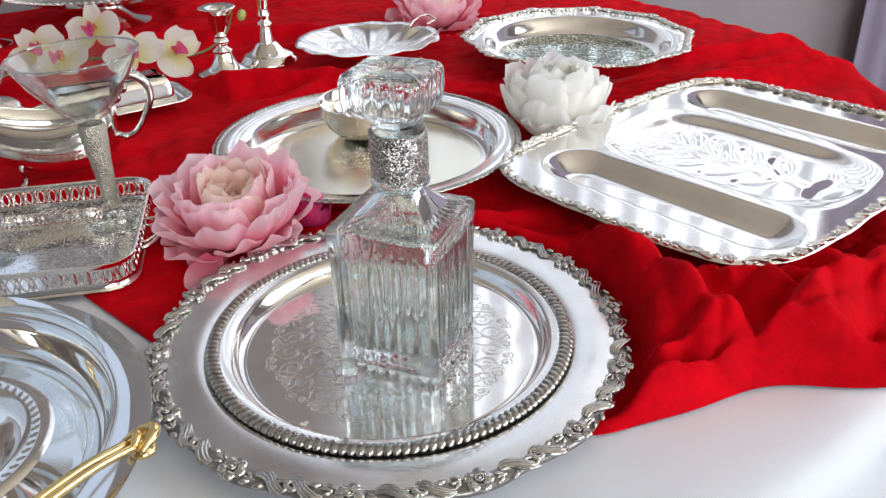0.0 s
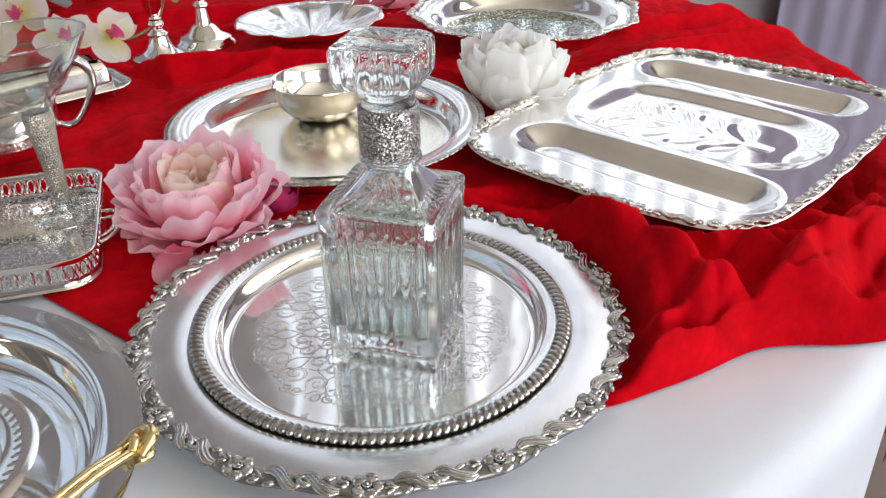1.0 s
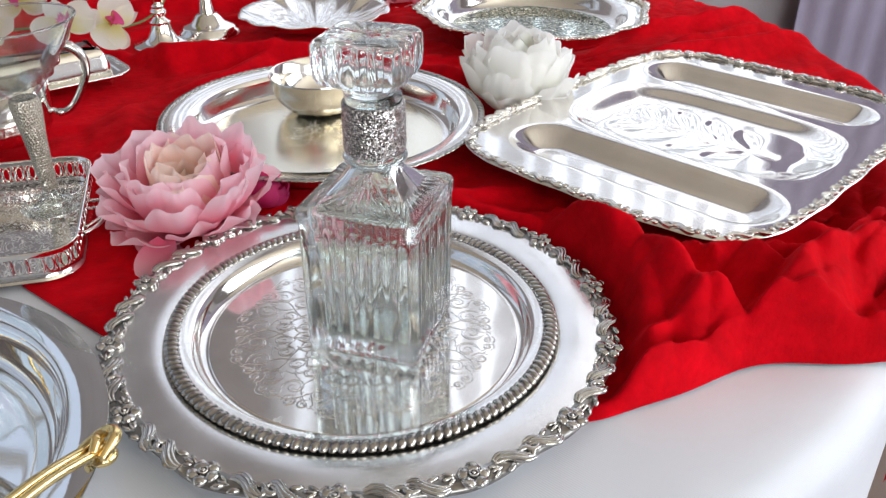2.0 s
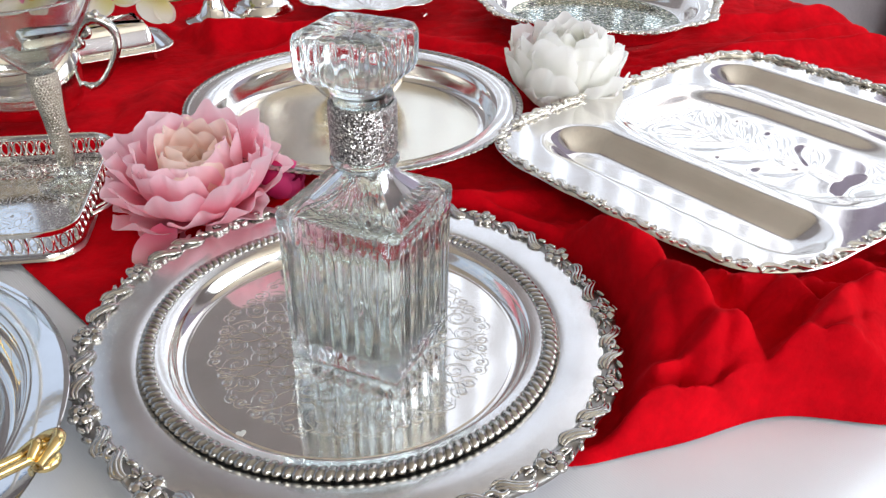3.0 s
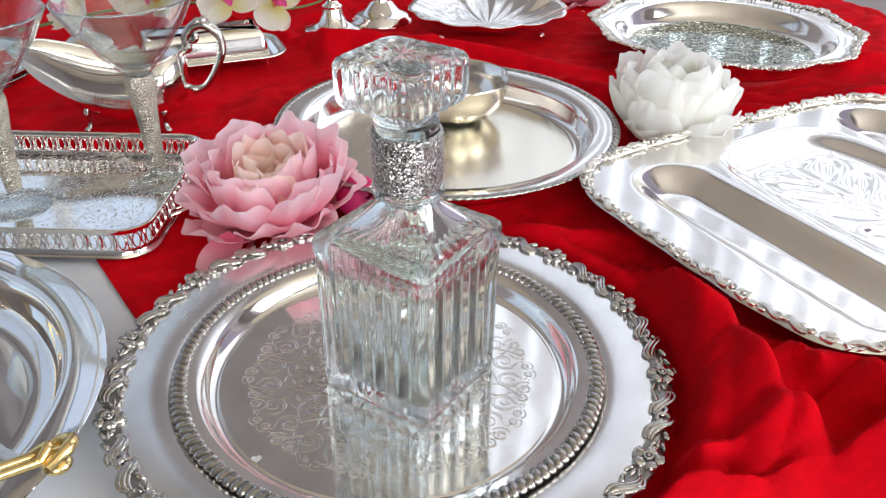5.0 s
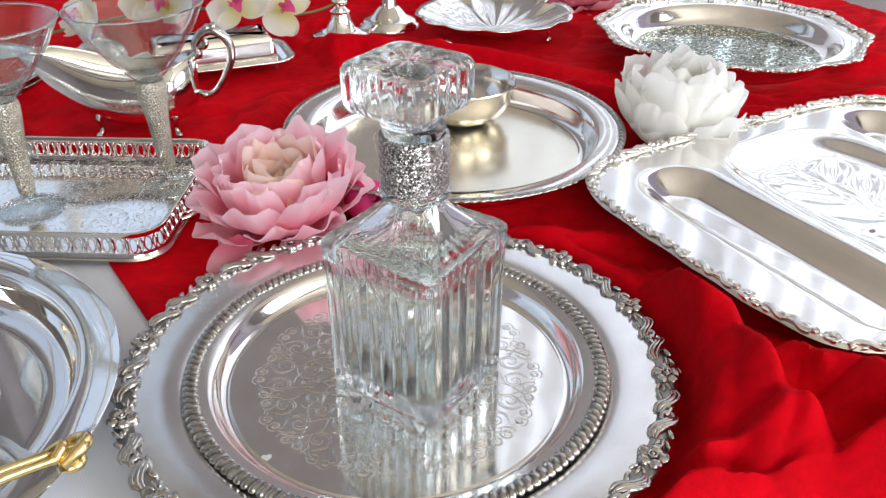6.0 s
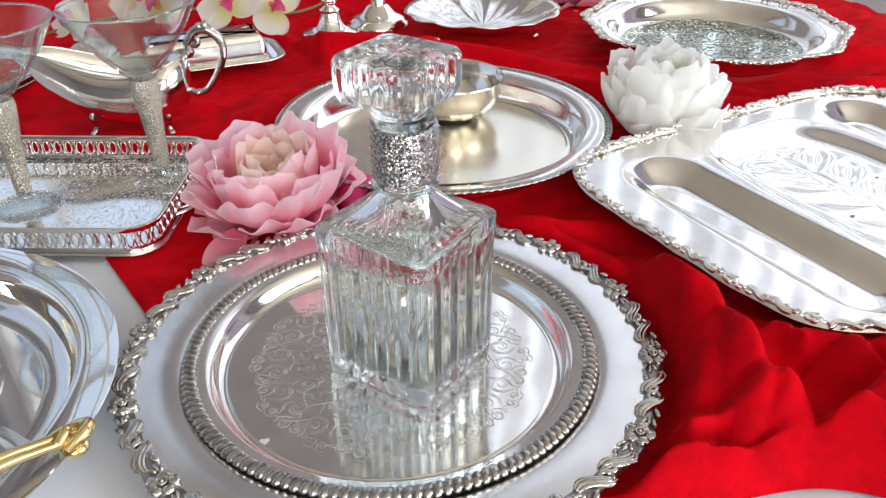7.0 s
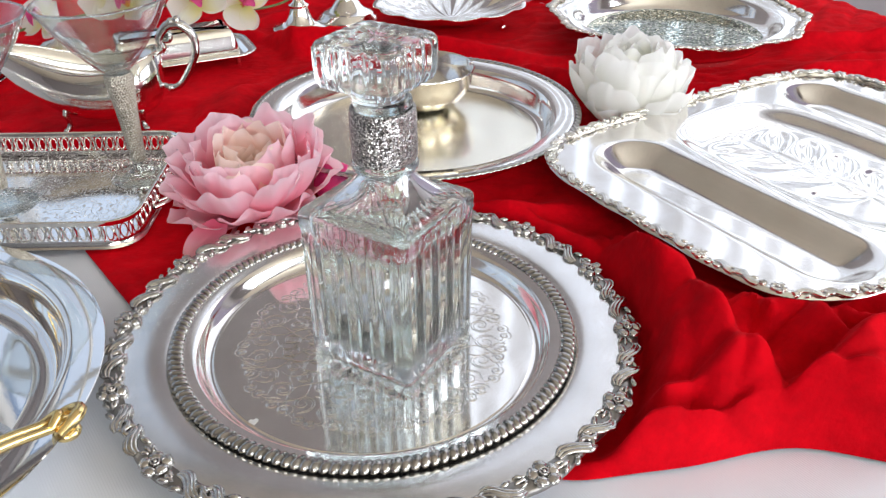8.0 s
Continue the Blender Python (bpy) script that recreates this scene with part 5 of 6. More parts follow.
def mirror_tray():
    e = thing("mirror_tray", "deep round silver tray with a shell border and glittered floor", "tray", 0.222, 1.352, 0.0180)
    n = 10

    def wob(r, z, a, i):
        if r > 0.15:
            k = (r - 0.15) / 0.03
            return r + 0.0045 * k * math.cos(n * a) + 0.0015 * k * math.cos(3 * n * a), z
        return r, z
    part("body", lathe([(0.124, 0.0165), (0.131, 0.018), (0.136, 0.026), (0.142, 0.036), (0.147, 0.0420), (0.152, 0.0440), (0.159, 0.0430), (0.168, 0.0460), (0.176, 0.0480), (0.1795, 0.0465), (0.168, 0.043), (0.152, 0.0405), (0.145, 0.036), (0.139, 0.024), (0.128, 0.012), (0.112, 0.010), (0.112, 0.0), (0.105, 0.0), (0.105, 0.010), (0.120, 0.012)], 200, wob, True), SILVER, e)
    part("glitter_floor", lathe([(0, 0.0175), (0.127, 0.0175), (0.127, 0.0145), (0, 0.0145)], 96), MIRROR_GLITTER, e, "dark green mirror floor sprinkled with glitter")
    s = 0.0125
    bm = bmesh.new()
    for k in range(5):
        a = radians(-60 + 30 * k)
        blob(bm, 0.35 * s * math.cos(a), 0.55 * s * math.sin(a), 0.12 * s, 0.42 * s, 0.16 * s, 0.26 * s, math.degrees(a), 6, 5)
    tube([(-0.4 * s, -0.9 * s, 0.05 * s, 0.1 * s), (0.2 * s, -0.75 * s, 0.15 * s, 0.22 * s), (0.1 * s, -0.25 * s, 0.18 * s, 0.2 * s), (-0.4 * s, -0.2 * s, 0.1 * s, 0.1 * s)], 6, 3, 0.9, bm)
    tube([(-0.4 * s, 0.9 * s, 0.05 * s, 0.1 * s), (0.2 * s, 0.75 * s, 0.15 * s, 0.22 * s), (0.1 * s, 0.25 * s, 0.18 * s, 0.2 * s), (-0.4 * s, 0.2 * s, 0.1 * s, 0.1 * s)], 6, 3, 0.9, bm)
    bmesh.ops.recalc_face_normals(bm, faces=bm.faces)
    sh = part("border_shell", bm, AGED_LIGHT, e, "cast shell and scroll")
    m_n = 50
    for k in range(m_n):
        a = 2 * math.pi * k / m_n
        r = 0.1755 + 0.0045 * math.cos(n * a)
        sc = 1.15 if k % 5 == 0 else 0.9
        m = pose(r * math.cos(a), r * math.sin(a), 0.0475, 0, 0, math.degrees(a)) @ Matrix.Diagonal((sc, 1, sc, 1))
        if k == 0:
            sh.matrix_basis = m
        else:
            same_part(sh, e, m)


mirror_tray()

# ---- steel basin, its inner bowl, gold handles ----
BAS = (-0.418, 0.428)


def steel_basin():
    e = thing("serving_basin", "large round mirror polished steel serving dish with gold handles", "dish", BAS[0], BAS[1], 0.0012)
    part("body", lathe([(0, 0.002), (0.150, 0.002), (0.166, 0.0026), (0.1715, 0.0050), (0.1755, 0.011), (0.1785, 0.020), (0.1815, 0.0285), (0.1840, 0.0306), (0.187, 0.0311), (0.205, 0.0318), (0.2095, 0.0316), (0.2098, 0.0306), (0.205, 0.0304), (0.186, 0.0296), (0.1828, 0.0290), (0.1800, 0.0270), (0.1772, 0.020), (0.1742, 0.0105), (0.1705, 0.0040), (0.165, 0.0012), (0.150, 0.0), (0, 0.0)], 192), STEEL, e)
    a0 = math.atan2(-0.5, 0.866)
    bm = bmesh.new()
    L = 0.112
    for s in (1, -1):
        y = 0.0033 * s
        tube([(y, -L, 0.010, 0.0030), (y, -L + 0.02, 0.0165, 0.0031), (y, -0.05, 0.023, 0.0031), (y, 0.05, 0.023, 0.0031), (y, L - 0.02, 0.0165, 0.0031), (y, L, 0.010, 0.0030)], 8, 5, 1.0, bm)
    for s in (1, -1):
        tube([(0.0085, s * (L - 0.012), 0.012, 0.003), (0.006, s * (L + 0.002), 0.016, 0.0042), (-0.002, s * (L + 0.008), 0.014, 0.0042), (-0.009, s * (L + 0.003), 0.011, 0.0038), (-0.010, s * (L - 0.010), 0.009, 0.003)], 8, 4, 1.0, bm)
        tube([(0.0045, s * (L - 0.014), 0.016, 0.003), (0.0, s * (L - 0.006), 0.0195, 0.0036), (-0.005, s * (L - 0.014), 0.015, 0.003)], 8, 4, 1.0, bm)
        blob(bm, 0, s * (L - 0.004), 0.004, 0.009, 0.009, 0.005, 0, 14, 8)
    bmesh.ops.recalc_face_normals(bm, faces=bm.faces)
    h = part("gold_handle", bm, GOLD, e, "twin rod gold handle with knotted ends")
    d = 0.184
    h.matrix_basis = pose(d * math.cos(a0), d * math.sin(a0), 0.0305, 0, 0, math.degrees(a0))
    same_part(h, e, pose(-d * math.cos(a0), -d * math.sin(a0), 0.0305, 0, 0, math.degrees(a0) + 180))


def ornate_bowl():
    e = thing("ornate_bowl", "small silver bowl with a chased rim standing in the steel dish", "bowl", -0.350, 0.420, 0.0032)
    part("bowl", lathe([(0, 0.0), (0.035, 0.0), (0.040, 0.004), (0.052, 0.018), (0.060, 0.034), (0.066, 0.0395), (0.080, 0.0415), (0.0835, 0.0400), (0.0845, 0.0415), (0.081, 0.0440), (0.066, 0.0420), (0.058, 0.037), (0.050, 0.020), (0.036, 0.006), (0, 0.004)], 120), SILVER, e)
    bm = bmesh.new()
    for k in range(60):
        a = 2 * math.pi * k / 60
        blob(bm, 0.0735 * math.cos(a), 0.0735 * math.sin(a), 0.0424, 0.0048, 0.0026, 0.0011, math.degrees(a) + 30, 6, 4)
    part("chased_rim", bm, AGED, e, "chased leaf pattern")


steel_basin()
ornate_bowl()

# ---- stacked plates and far pieces ----


def stacked_plate(k):
    R = 0.125 - 0.004 * (k == 2)
    e = rope_tray("silver_plate", "round silver plate with a rope edge in a short stack", -0.795 + 0.004 * k, 1.035 - 0.003 * k, 0.0022 + 0.0078 * k, R, 0.085, 0.016, 110, 0.0034, SILVER, ENGRAVED_TRAY, 15 * k)
    e["category"] = "plate"
    tagged(e, group="stack of plates")


for k in range(3):
    stacked_plate(k)


def footed_tray():
    e = thing("footed_tray", "round silver tray on a raised foot with a beaded edge", "tray", -0.665, 1.705, 0.019)
    part("plate", lathe([(0, 0.066), (0.15, 0.066), (0.170, 0.074), (0.192, 0.080), (0.1945, 0.0785), (0.170, 0.071), (0.15, 0.063), (0, 0.063)], 144), SILVER, e)
    part("foot", lathe([(0, 0.0), (0.08, 0.0), (0.081, 0.003), (0.05, 0.012), (0.03, 0.03), (0.03, 0.05), (0.05, 0.0635), (0, 0.0635)], 96), SILVER, e)
    bm = bmesh.new()
    for k in range(96):
        a = 2 * math.pi * k / 96
        blob(bm, 0.192 * math.cos(a), 0.192 * math.sin(a), 0.0805, 0.0062, 0.004, 0.0032, math.degrees(a) + 35, 6, 4)
    part("beaded_edge", bm, AGED_LIGHT, e)


def ribbed_box():
    e = thing("ribbed_lid_pot", "small ribbed silver pot with a domed lid", "pot", -0.612, 1.105, 0.0150)

    def wob(r, z, a, i):
        return r * (1 + 0.025 * math.cos(28 * a) * (0.2 < i < 5.5)), z
    part("pot", lathe([(0, 0), (0.030, 0.0), (0.034, 0.010), (0.035, 0.028), (0.031, 0.032), (0, 0.032)], 112, wob), SILVER, e)
    part("lid", lathe([(0.033, 0.0322), (0.031, 0.038), (0.022, 0.045), (0.008, 0.049), (0.004, 0.053), (0.005, 0.056), (0, 0.058)], 112, wob), SILVER, e)


def tall_cup():
    e = thing("goblet", "plain silver goblet at the back of the display", "goblet", -0.835, 1.56, 0.019)
    part("cup", lathe([(0.012, 0.06), (0.032, 0.07), (0.045, 0.09), (0.048, 0.12), (0.0465, 0.12), (0.043, 0.092), (0.03, 0.073), (0, 0.066)], 72), SILVER, e)
    part("stem", lathe([(0, 0), (0.036, 0), (0.034, 0.004), (0.012, 0.010), (0.007, 0.03), (0.009, 0.045), (0.012, 0.06), (0, 0.066)], 72), SILVER, e)


footed_tray()
ribbed_box()
tall_cup()
# ---- silk flowers ----


def petal_material(name, inner, outer, tip):
    """Silk petal: colour runs from the base to the rim of the petal, thin cloth lets light through."""
    m, n, l, b = mat(name)
    tc = n.new("ShaderNodeTexCoord")
    sp = n.new("ShaderNodeSeparateXYZ")
    l.new(tc.outputs["UV"], sp.inputs[0])
    c = ramp(n, [(0.05, inner), (0.55, outer), (1.0, tip)])
    t = noise_tex(n, l, coords(n, l), 45, 4)
    ad = n.new("ShaderNodeMath")
    ad.operation = 'MULTIPLY_ADD'
    ad.inputs[1].default_value, ad.inputs[2].default_value = 0.35, -0.17
    l.new(t.outputs["Fac"], ad.inputs[0])
    a2 = n.new("ShaderNodeMath")
    a2.operation = 'ADD'
    l.new(ad.outputs[0], a2.inputs[0])
    l.new(sp.outputs["Y"], a2.inputs[1])
    l.new(a2.outputs[0], c.inputs["Fac"])
    oi = n.new("ShaderNodeObjectInfo")
    hsv = n.new("ShaderNodeHueSaturation")
    mr = n.new("ShaderNodeMapRange")
    mr.inputs["To Min"].default_value, mr.inputs["To Max"].default_value = 0.94, 1.04
    l.new(oi.outputs["Random"], mr.inputs["Value"])
    l.new(mr.outputs["Result"], hsv.inputs["Value"])
    l.new(c.outputs["Color"], hsv.inputs["Color"])
    l.new(hsv.outputs["Color"], b.inputs["Base Color"])
    b.inputs["Roughness"].default_value = 0.7
    b.inputs["Specular IOR Level"].default_value = 0.25
    b.inputs["Sheen Weight"].default_value = 0.5
    b.inputs["Sheen Roughness"].default_value = 0.6
    b.inputs["Sheen Tint"].default_value = (*tip, 1)
    wv = n.new("ShaderNodeTexWave")
    wv.inputs["Scale"].default_value = 9
    wv.inputs["Distortion"].default_value = 1.5
    l.new(tc.outputs["UV"], wv.inputs["Vector"])
    add_bump(n, l, b, wv.outputs["Fac"], 0.12, 0.0005)
    tr = n.new("ShaderNodeBsdfTranslucent")
    l.new(hsv.outputs["Color"], tr.inputs["Color"])
    mx = n.new("ShaderNodeMixShader")
    mx.inputs["Fac"].default_value = 0.58
    l.new(b.outputs["BSDF"], mx.inputs[1])
    l.new(tr.outputs["BSDF"], mx.inputs[2])
    out = n["Material Output"]
    l.new(mx.outputs["Shader"], out.inputs["Surface"])
    return m


PINK_IN = petal_material("blush_petal_silk", (1.0, 0.66, 0.48), (1.0, 0.80, 0.67), (1.0, 0.88, 0.80))
PINK_OUT = petal_material("pink_petal_silk", (1.0, 0.20, 0.36), (1.0, 0.42, 0.54), (1.0, 0.76, 0.82))
MAGENTA = petal_material("magenta_petal_silk", (0.70, 0.03, 0.18), (0.86, 0.05, 0.28), (0.92, 0.12, 0.38))
WHITE_IN = petal_material("cream_petal_silk", (0.97, 0.95, 0.58), (0.98, 0.97, 0.80), (0.98, 0.98, 0.95))
WHITE_OUT = petal_material("white_petal_silk", (0.98, 0.97, 0.86), (0.98, 0.98, 0.93), (0.99, 0.98, 0.96))
ORCHID = petal_material("orchid_petal_silk", (0.78, 0.76, 0.30), (0.88, 0.87, 0.74), (0.91, 0.90, 0.84))
ORCHID_LIP = petal_material("orchid_lip_silk", (0.80, 0.50, 0.03), (0.75, 0.10, 0.25), (0.72, 0.10, 0.34))
GREEN = plaster("green_stem", (0.12, 0.17, 0.05), 60, 0.6)
BUDM = plaster("green_bud", (0.42, 0.47, 0.14), 60, 0.6)


def petal_data(name, fn, nt=11, ns=11, material=None):
    """A petal sheet from fn(t, s) with t from base to rim and s across; the uv's y runs along t."""
    verts = [fn(i / (nt - 1), 2 * j / (ns - 1) - 1) for i in range(nt) for j in range(ns)]
    faces = [(i * ns + j, i * ns + j + 1, (i + 1) * ns + j + 1, (i + 1) * ns + j) for i in range(nt - 1) for j in range(ns - 1)]
    me = bpy.data.meshes.new(name)
    me.from_pydata(verts, [], faces)
    uv = me.uv_layers.new(name="uv")
    for lp in me.loops:
        i, j = divmod(lp.vertex_index, ns)
        uv.data[lp.index].uv = (j / (ns - 1), i / (nt - 1))
    for p in me.polygons:
        p.use_smooth = True
    me.materials.append(material)
    return me


def cup_petal(R, el0, el1, wdeg, flare, ruff, seed):
    """A cupped bud petal lying on a ball of radius R, facing +x."""
    def fn(t, s):
        wid = radians(wdeg) * (0.34 + 0.66 * math.sin(math.pi / 2 * min(1.0, 1.35 * t)))
        top = el1 - 0.30 * (el1 - el0) * abs(s) ** 3.2
        el = radians(el0 + (top - el0) * t)
        az = s * wid
        r = R * (1 + flare * t ** 2.5 + ruff * t * t * noise.noise(Vector((s * 1.8, t * 1.3, seed * 3.1))) - 0.07 * s * s * t)
        return (r * math.cos(el) * math.cos(az), r * math.cos(el) * math.sin(az), 0.80 * r * math.sin(el))
    return fn


def spoon_petal(L, W, lean0, lean1, cup, ruff, seed):
    """A spoon petal with a narrow foot and a round, ruffled tip, growing out along +x and up.
    Its leaning from upright runs from lean0 at the foot to lean1 at the tip, in degrees."""
    steps = 40
    line = [(0.07 * L, 0.0)]
    for k in range(steps):
        a = radians(lean0 + (lean1 - lean0) * ((k + 0.5) / steps) ** 0.85)
        line.append((line[-1][0] + L / steps * math.sin(a), line[-1][1] + L / steps * math.cos(a)))

    def fn(t, s):
        # the tip is lower at its sides, so that the rim is round
        u = t * (1 - 0.16 * abs(s) ** 4) * (1 + 0.07 * t * noise.noise(Vector((s * 2.4, seed, 3.0))))
        u = min(1.0, max(0.0, u))
        k = u * steps
        i = min(steps - 1, int(k))
        x = line[i][0] + (k - i) * (line[i + 1][0] - line[i][0])
        z = line[i][1] + (k - i) * (line[i + 1][1] - line[i][1])
        a = radians(lean0 + (lean1 - lean0) * u ** 0.85)
        w = W * (0.22 + 0.78 * sstep(0.0, 0.62, t)) * (1 - 0.10 * sstep(0.8, 1.0, t))
        inward = cup * W * s * s * (0.4 + 0.6 * t) + ruff * W * t * t * (noise.noise(Vector((s * 2.0, t * 1.6, seed * 3.1))) + 0.35 * t * t * math.sin(s * 6 + seed * 5)) - 0.10 * W * sstep(0.8, 1.0, t)
        return (x - inward * math.cos(a), w * s, z + inward * math.sin(a))
    return fn


def peony(name, label, x, y, z, size, m_in, m_out, tilt, rz, whorls, n_in):
    """A full silk flower: whorl after whorl of spoon petals (count, length, half width, leanings, cup, ruffle)."""
    e = thing(name, label, "flower", x, y, z)
    rnd = random.Random(len(label) + int(size * 1000))
    for w, (n, L, W, a0, a1, cup, ruff) in enumerate(whorls):
        kinds = [petal_data("petal", spoon_petal(L * size, W * size, a0, a1, cup, ruff, w * 5.3 + q * 1.7 + size), 13, 15, m_in if w < n_in else m_out) for q in range(4)]
        for k in range(n):
            o = new("petal", rnd.choice(kinds))
            o.parent = e
            az = 360 * (k + 0.5 * (w % 2)) / n + rnd.uniform(-14, 14) + rz
            o.matrix_basis = pose(0, 0, 0, tilt[0], tilt[1], 0) @ pose(0, 0, 0, 0, 0, az) @ pose(0, 0, 0, rnd.uniform(-7, 7), rnd.uniform(-8, 8), 0) @ Matrix.Scale(rnd.uniform(0.90, 1.06), 4)
    st = bmesh.new()
    for k in range(9):
        a = 2 * math.pi * k / 9 + rnd.uniform(-0.2, 0.2)
        q = size * rnd.uniform(0.10, 0.22)
        tube([(0.3 * q * math.cos(a), 0.3 * q * math.sin(a), 0.1 * size, 0.0008), (0.7 * q * math.cos(a), 0.7 * q * math.sin(a), 0.36 * size, 0.0008), (q * math.cos(a + 0.5), q * math.sin(a + 0.5), size * rnd.uniform(0.45, 0.58), 0.0011)], 5, 3, 1.0, st)
    so = part("stamen", st, m_in, e)
    so.matrix_basis = pose(0, 0, 0, tilt[0], tilt[1], 0)
    return e


W_PINK = [(3, 0.70, 0.28, 36, -30, 0.5, 0.5), (4, 0.90, 0.34, 52, -32, 0.5, 0.5), (5, 1.08, 0.39, 66, -32, 0.5, 0.45), (6, 1.24, 0.42, 78, -28, 0.48, 0.42), (8, 1.38, 0.43, 88, -20, 0.45, 0.4),
          (9, 1.48, 0.43, 96, -10, 0.42, 0.36), (10, 1.52, 0.43, 102, 6, 0.40, 0.34), (10, 1.44, 0.42, 107, 26, 0.36, 0.32), (8, 1.24, 0.40, 111, 50, 0.3, 0.3)]
W_WHITE = [(3, 1.0, 0.36, 40, -50, 0.5, 0.6), (4, 1.14, 0.42, 56, -48, 0.5, 0.55), (5, 1.30, 0.48, 70, -46, 0.5, 0.5), (6, 1.46, 0.52, 84, -44, 0.5, 0.42),
           (7, 1.58, 0.54, 95, -38, 0.48, 0.38), (7, 1.62, 0.54, 103, -30, 0.46, 0.34), (7, 1.56, 0.50, 109, -12, 0.44, 0.32), (5, 1.34, 0.44, 112, 14, 0.4, 0.3)]
peony("pink_peony", "large pink silk peony with a peach centre lying on velvet", -0.214, 0.788, 0.0165, 0.0660, PINK_IN, PINK_OUT, (10, -4), 20, W_PINK, 4)
peony("white_peony", "white silk peony with a cream centre lying on velvet", 0.151, 1.064, 0.0235, 0.0670, WHITE_IN, WHITE_OUT, (8, 4), 50, W_WHITE, 3)
peony("pink_peony", "pink silk peony at the back of the display", -0.012, 1.630, 0.032, 0.070, PINK_IN, PINK_OUT, (25, 10), 70, W_PINK, 4)


def bud():
    e = thing("peony_bud", "closed magenta silk flower bud beside the pink peony", "flower", -0.140, 0.812, 0.0275)
    for w, (n, R, el1) in enumerate(((3, 0.016, 80), (4, 0.0195, 70), (4, 0.0225, 50))):
        me = petal_data("petal", cup_petal(R, -80, el1, 62, -0.1, 0.2, w * 3.3), 9, 9, MAGENTA)
        for k in range(n):
            o = new("petal", me)
            o.parent = e
            o.matrix_basis = pose(0, 0, 0, 20, 65, 0) @ pose(0, 0, 0, 0, 0, 360 * k / n + 40 * w) @ Matrix.Diagonal((1, 1, 1.3, 1))


bud()


def loose_petal():
    """The drooping lowest petal in front of the pink peony."""
    me = petal_data("petal", lambda t, s: (0.046 * t, 0.018 * s * math.sin(math.pi * (0.1 + 0.78 * t)) ** 0.7, 0.012 * (1 - t) ** 2 + 0.004 * s * s + 0.002 * math.sin(4 * t)), 9, 7, PINK_OUT)
    e = new("petal", me)
    tagged(e, "loose pink silk petal lying on velvet", "petal")
    e.matrix_world = pose(-0.226, 0.722, 0.0095, 0, 0, -105)


loose_petal()


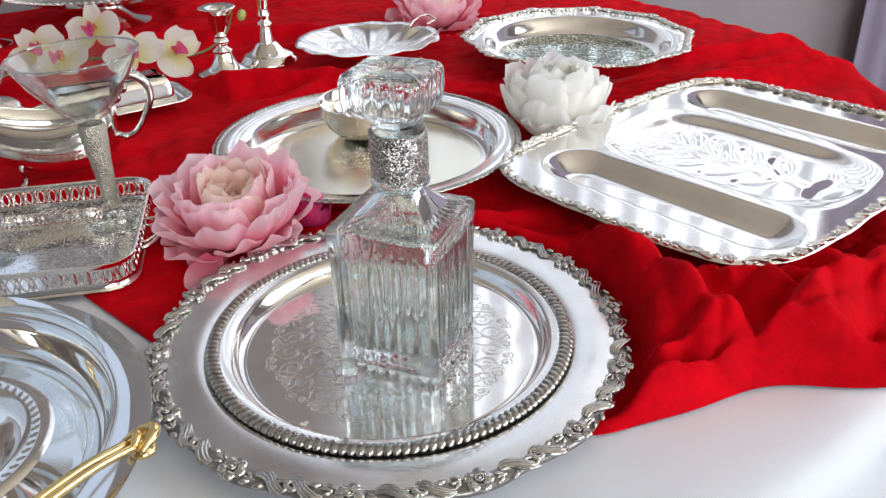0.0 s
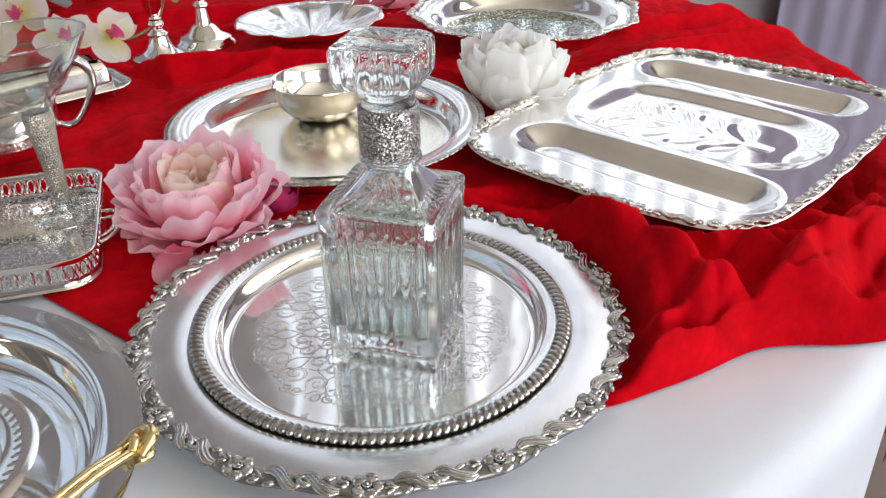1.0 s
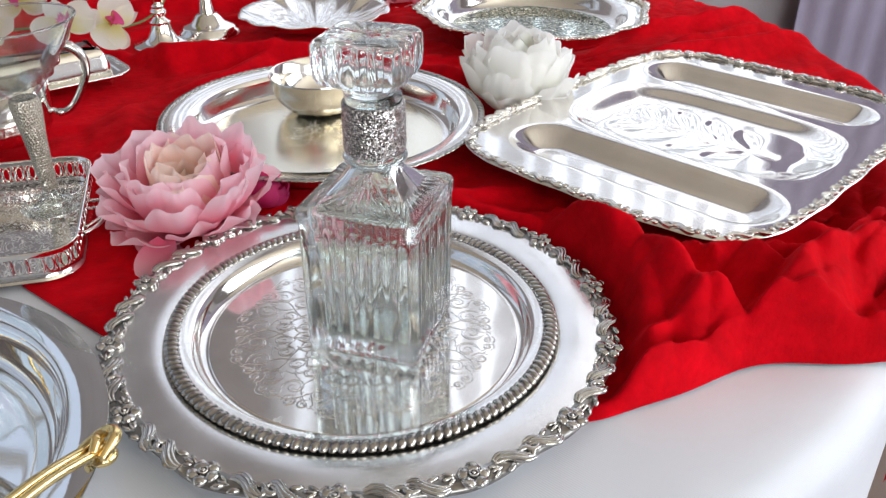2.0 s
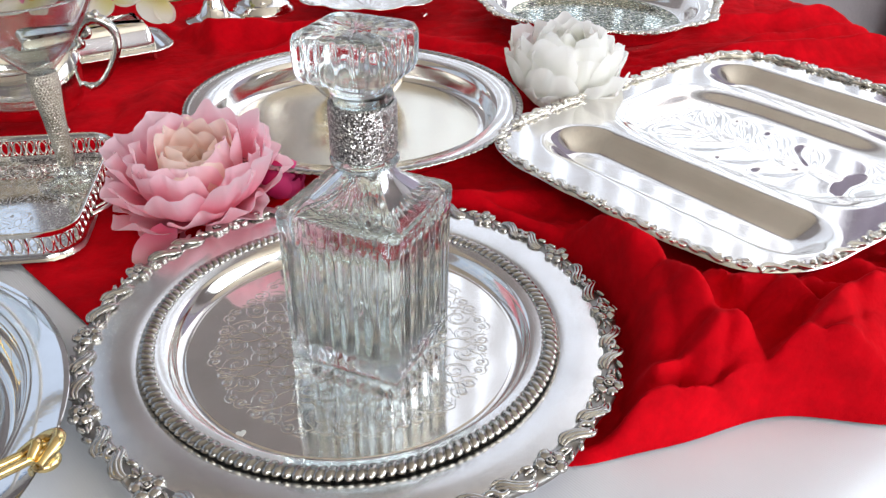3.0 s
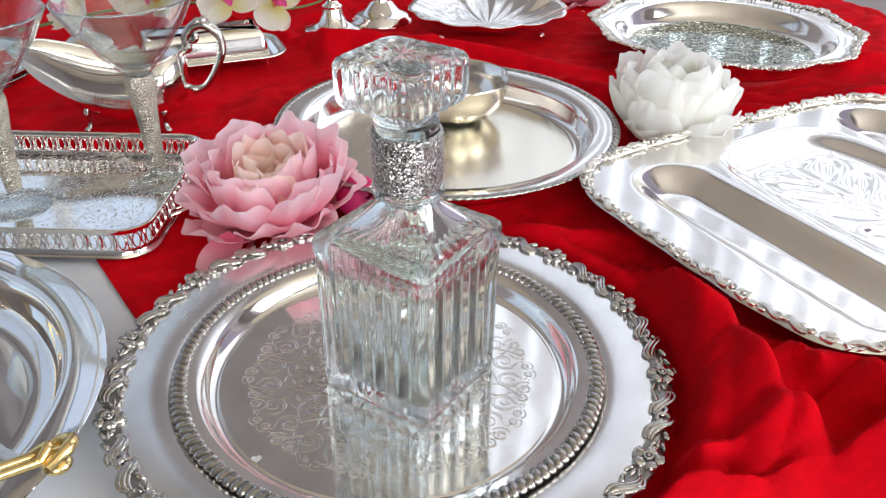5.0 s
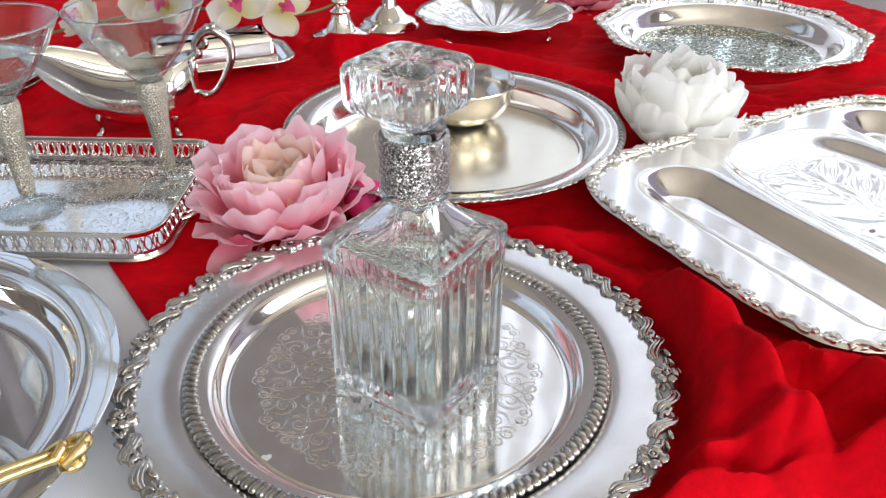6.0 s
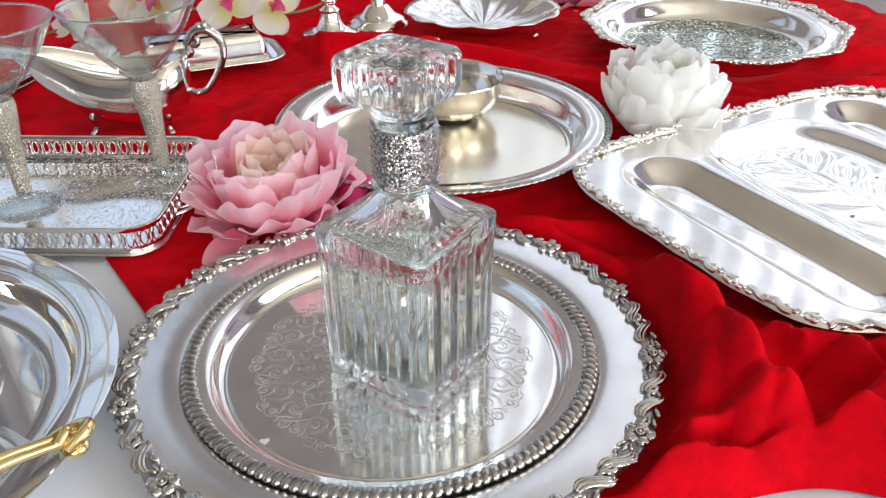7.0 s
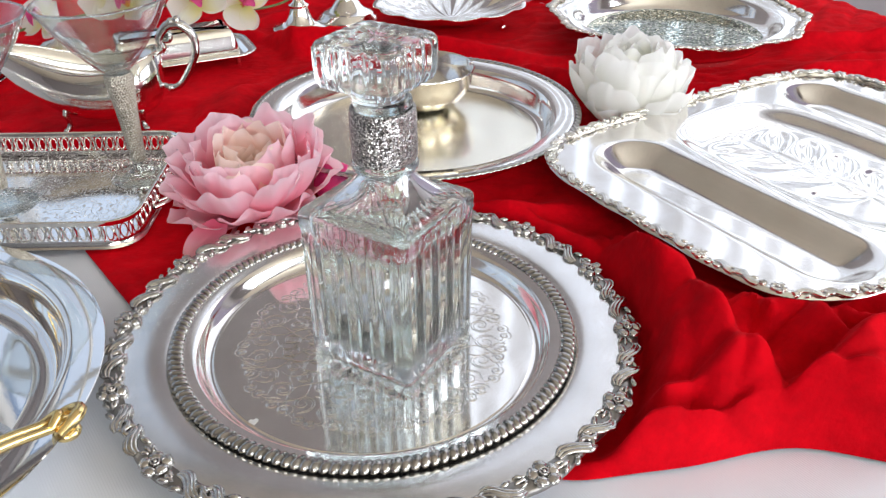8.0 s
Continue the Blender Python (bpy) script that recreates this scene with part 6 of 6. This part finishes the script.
def orchid_spray():
    e = thing("orchid_spray", "spray of white silk orchids with pink lips on the dish", "flower", -0.5, 1.15, 0.02)

    def tepal(L, W, cup):
        return lambda t, s: (L * t, W * s * math.sin(math.pi * (0.07 + 0.80 * t)) ** 0.75, cup * (t * t) + 0.006 * s * s * t - 0.003 * t)
    broad = petal_data("petal", tepal(0.040, 0.024, 0.006), 9, 9, ORCHID)
    slim = petal_data("petal", tepal(0.038, 0.014, 0.004), 9, 7, ORCHID)
    lipm = petal_data("lip", lambda t, s: (0.018 * t, 0.010 * s * math.sin(math.pi * (0.15 + 0.7 * t)), 0.012 * math.sin(math.pi * t) + 0.006 * s * s), 7, 7, ORCHID_LIP)
    places = [(-0.612, 1.085, 0.098, 58, -28, 5), (-0.565, 1.170, 0.108, 52, 8, 40), (-0.497, 1.215, 0.125, 60, -8, 12), (-0.430, 1.165, 0.102, 42, 14, 25), (-0.385, 1.215, 0.088, 50, 30, 60), (-0.520, 1.140, 0.100, 30, -20, 10)]
    for x, y, z, rx, rz, spin in places:
        # an orchid flower is two broad side petals, three slim ones and a coloured lip
        fl = new("flower")
        fl.parent = e
        fl.matrix_basis = Matrix.Translation((x + 0.5, y - 1.15, z - 0.02)) @ pose(0, 0, 0, rx, 0, rz) @ pose(0, 0, 0, 0, 0, spin)
        for k, (me, a) in enumerate(((broad, 0), (broad, 180), (slim, 90), (slim, 216), (slim, 324))):
            o = new("petal", me)
            o.parent = fl
            o.matrix_basis = pose(0, 0, 0.001 * (k < 2), 0, 0, a)
        o = new("lip", lipm)
        o.parent = fl
        o["label"] = "magenta and yellow lip"
        o.matrix_basis = pose(0, 0, 0.002, 0, -35, 270)
        for s in (40, -40):
            o = new("lip", lipm)
            o.parent = fl
            o["label"] = "magenta and yellow lip"
            o.matrix_basis = pose(0, 0, 0.002, 0, -55, 270 + s) @ Matrix.Scale(0.75, 4)
    part("stem", tube([(-0.17, -0.10, 0.060, 0.002), (-0.09, 0.00, 0.066, 0.002), (0.0, 0.045, 0.070, 0.002), (0.09, 0.06, 0.062, 0.002), (0.13, 0.15, 0.048, 0.0018), (0.145, 0.24, 0.052, 0.0015), (0.155, 0.262, 0.080, 0.0013)], 6, 6), GREEN, e)
    for x, y, z in ((0.150, 0.258, 0.088), (0.172, 0.255, 0.078)):
        bm = bmesh.new()
        blob(bm, 0, 0, 0, 0.0075, 0.0075, 0.0105, 0, 10, 8)
        o = part("bud", bm, BUDM, e, "small green bud")
        o.matrix_basis = pose(x, y, z, 15, 20, 0)


orchid_spray()

# ---- purple curtain by the wall ----


def curtain():
    bm = bmesh.new()
    n = 120
    rows = []
    for z in np.linspace(FLOOR_Z + 0.02, 2.3, 14):
        row = []
        for k in range(n + 1):
            x = 1.16 + 0.8 * k / n
            y = ROOM_Y1 - 0.09 + 0.007 * math.sin(k * 0.52) + 0.006 * math.sin(k * 0.23 + z)
            row.append(bm.verts.new((x, y, z)))
        rows.append(row)
    for a, b in zip(rows, rows[1:]):
        for k in range(n):
            bm.faces.new((a[k], a[k + 1], b[k + 1], b[k]))
    ob = part("curtain", bm, PURPLE, None)
    so = ob.modifiers.new("thickness", 'SOLIDIFY')
    so.thickness = 0.003
    tagged(ob, "dark purple pleated curtain hanging against the wall", "curtain")


curtain()
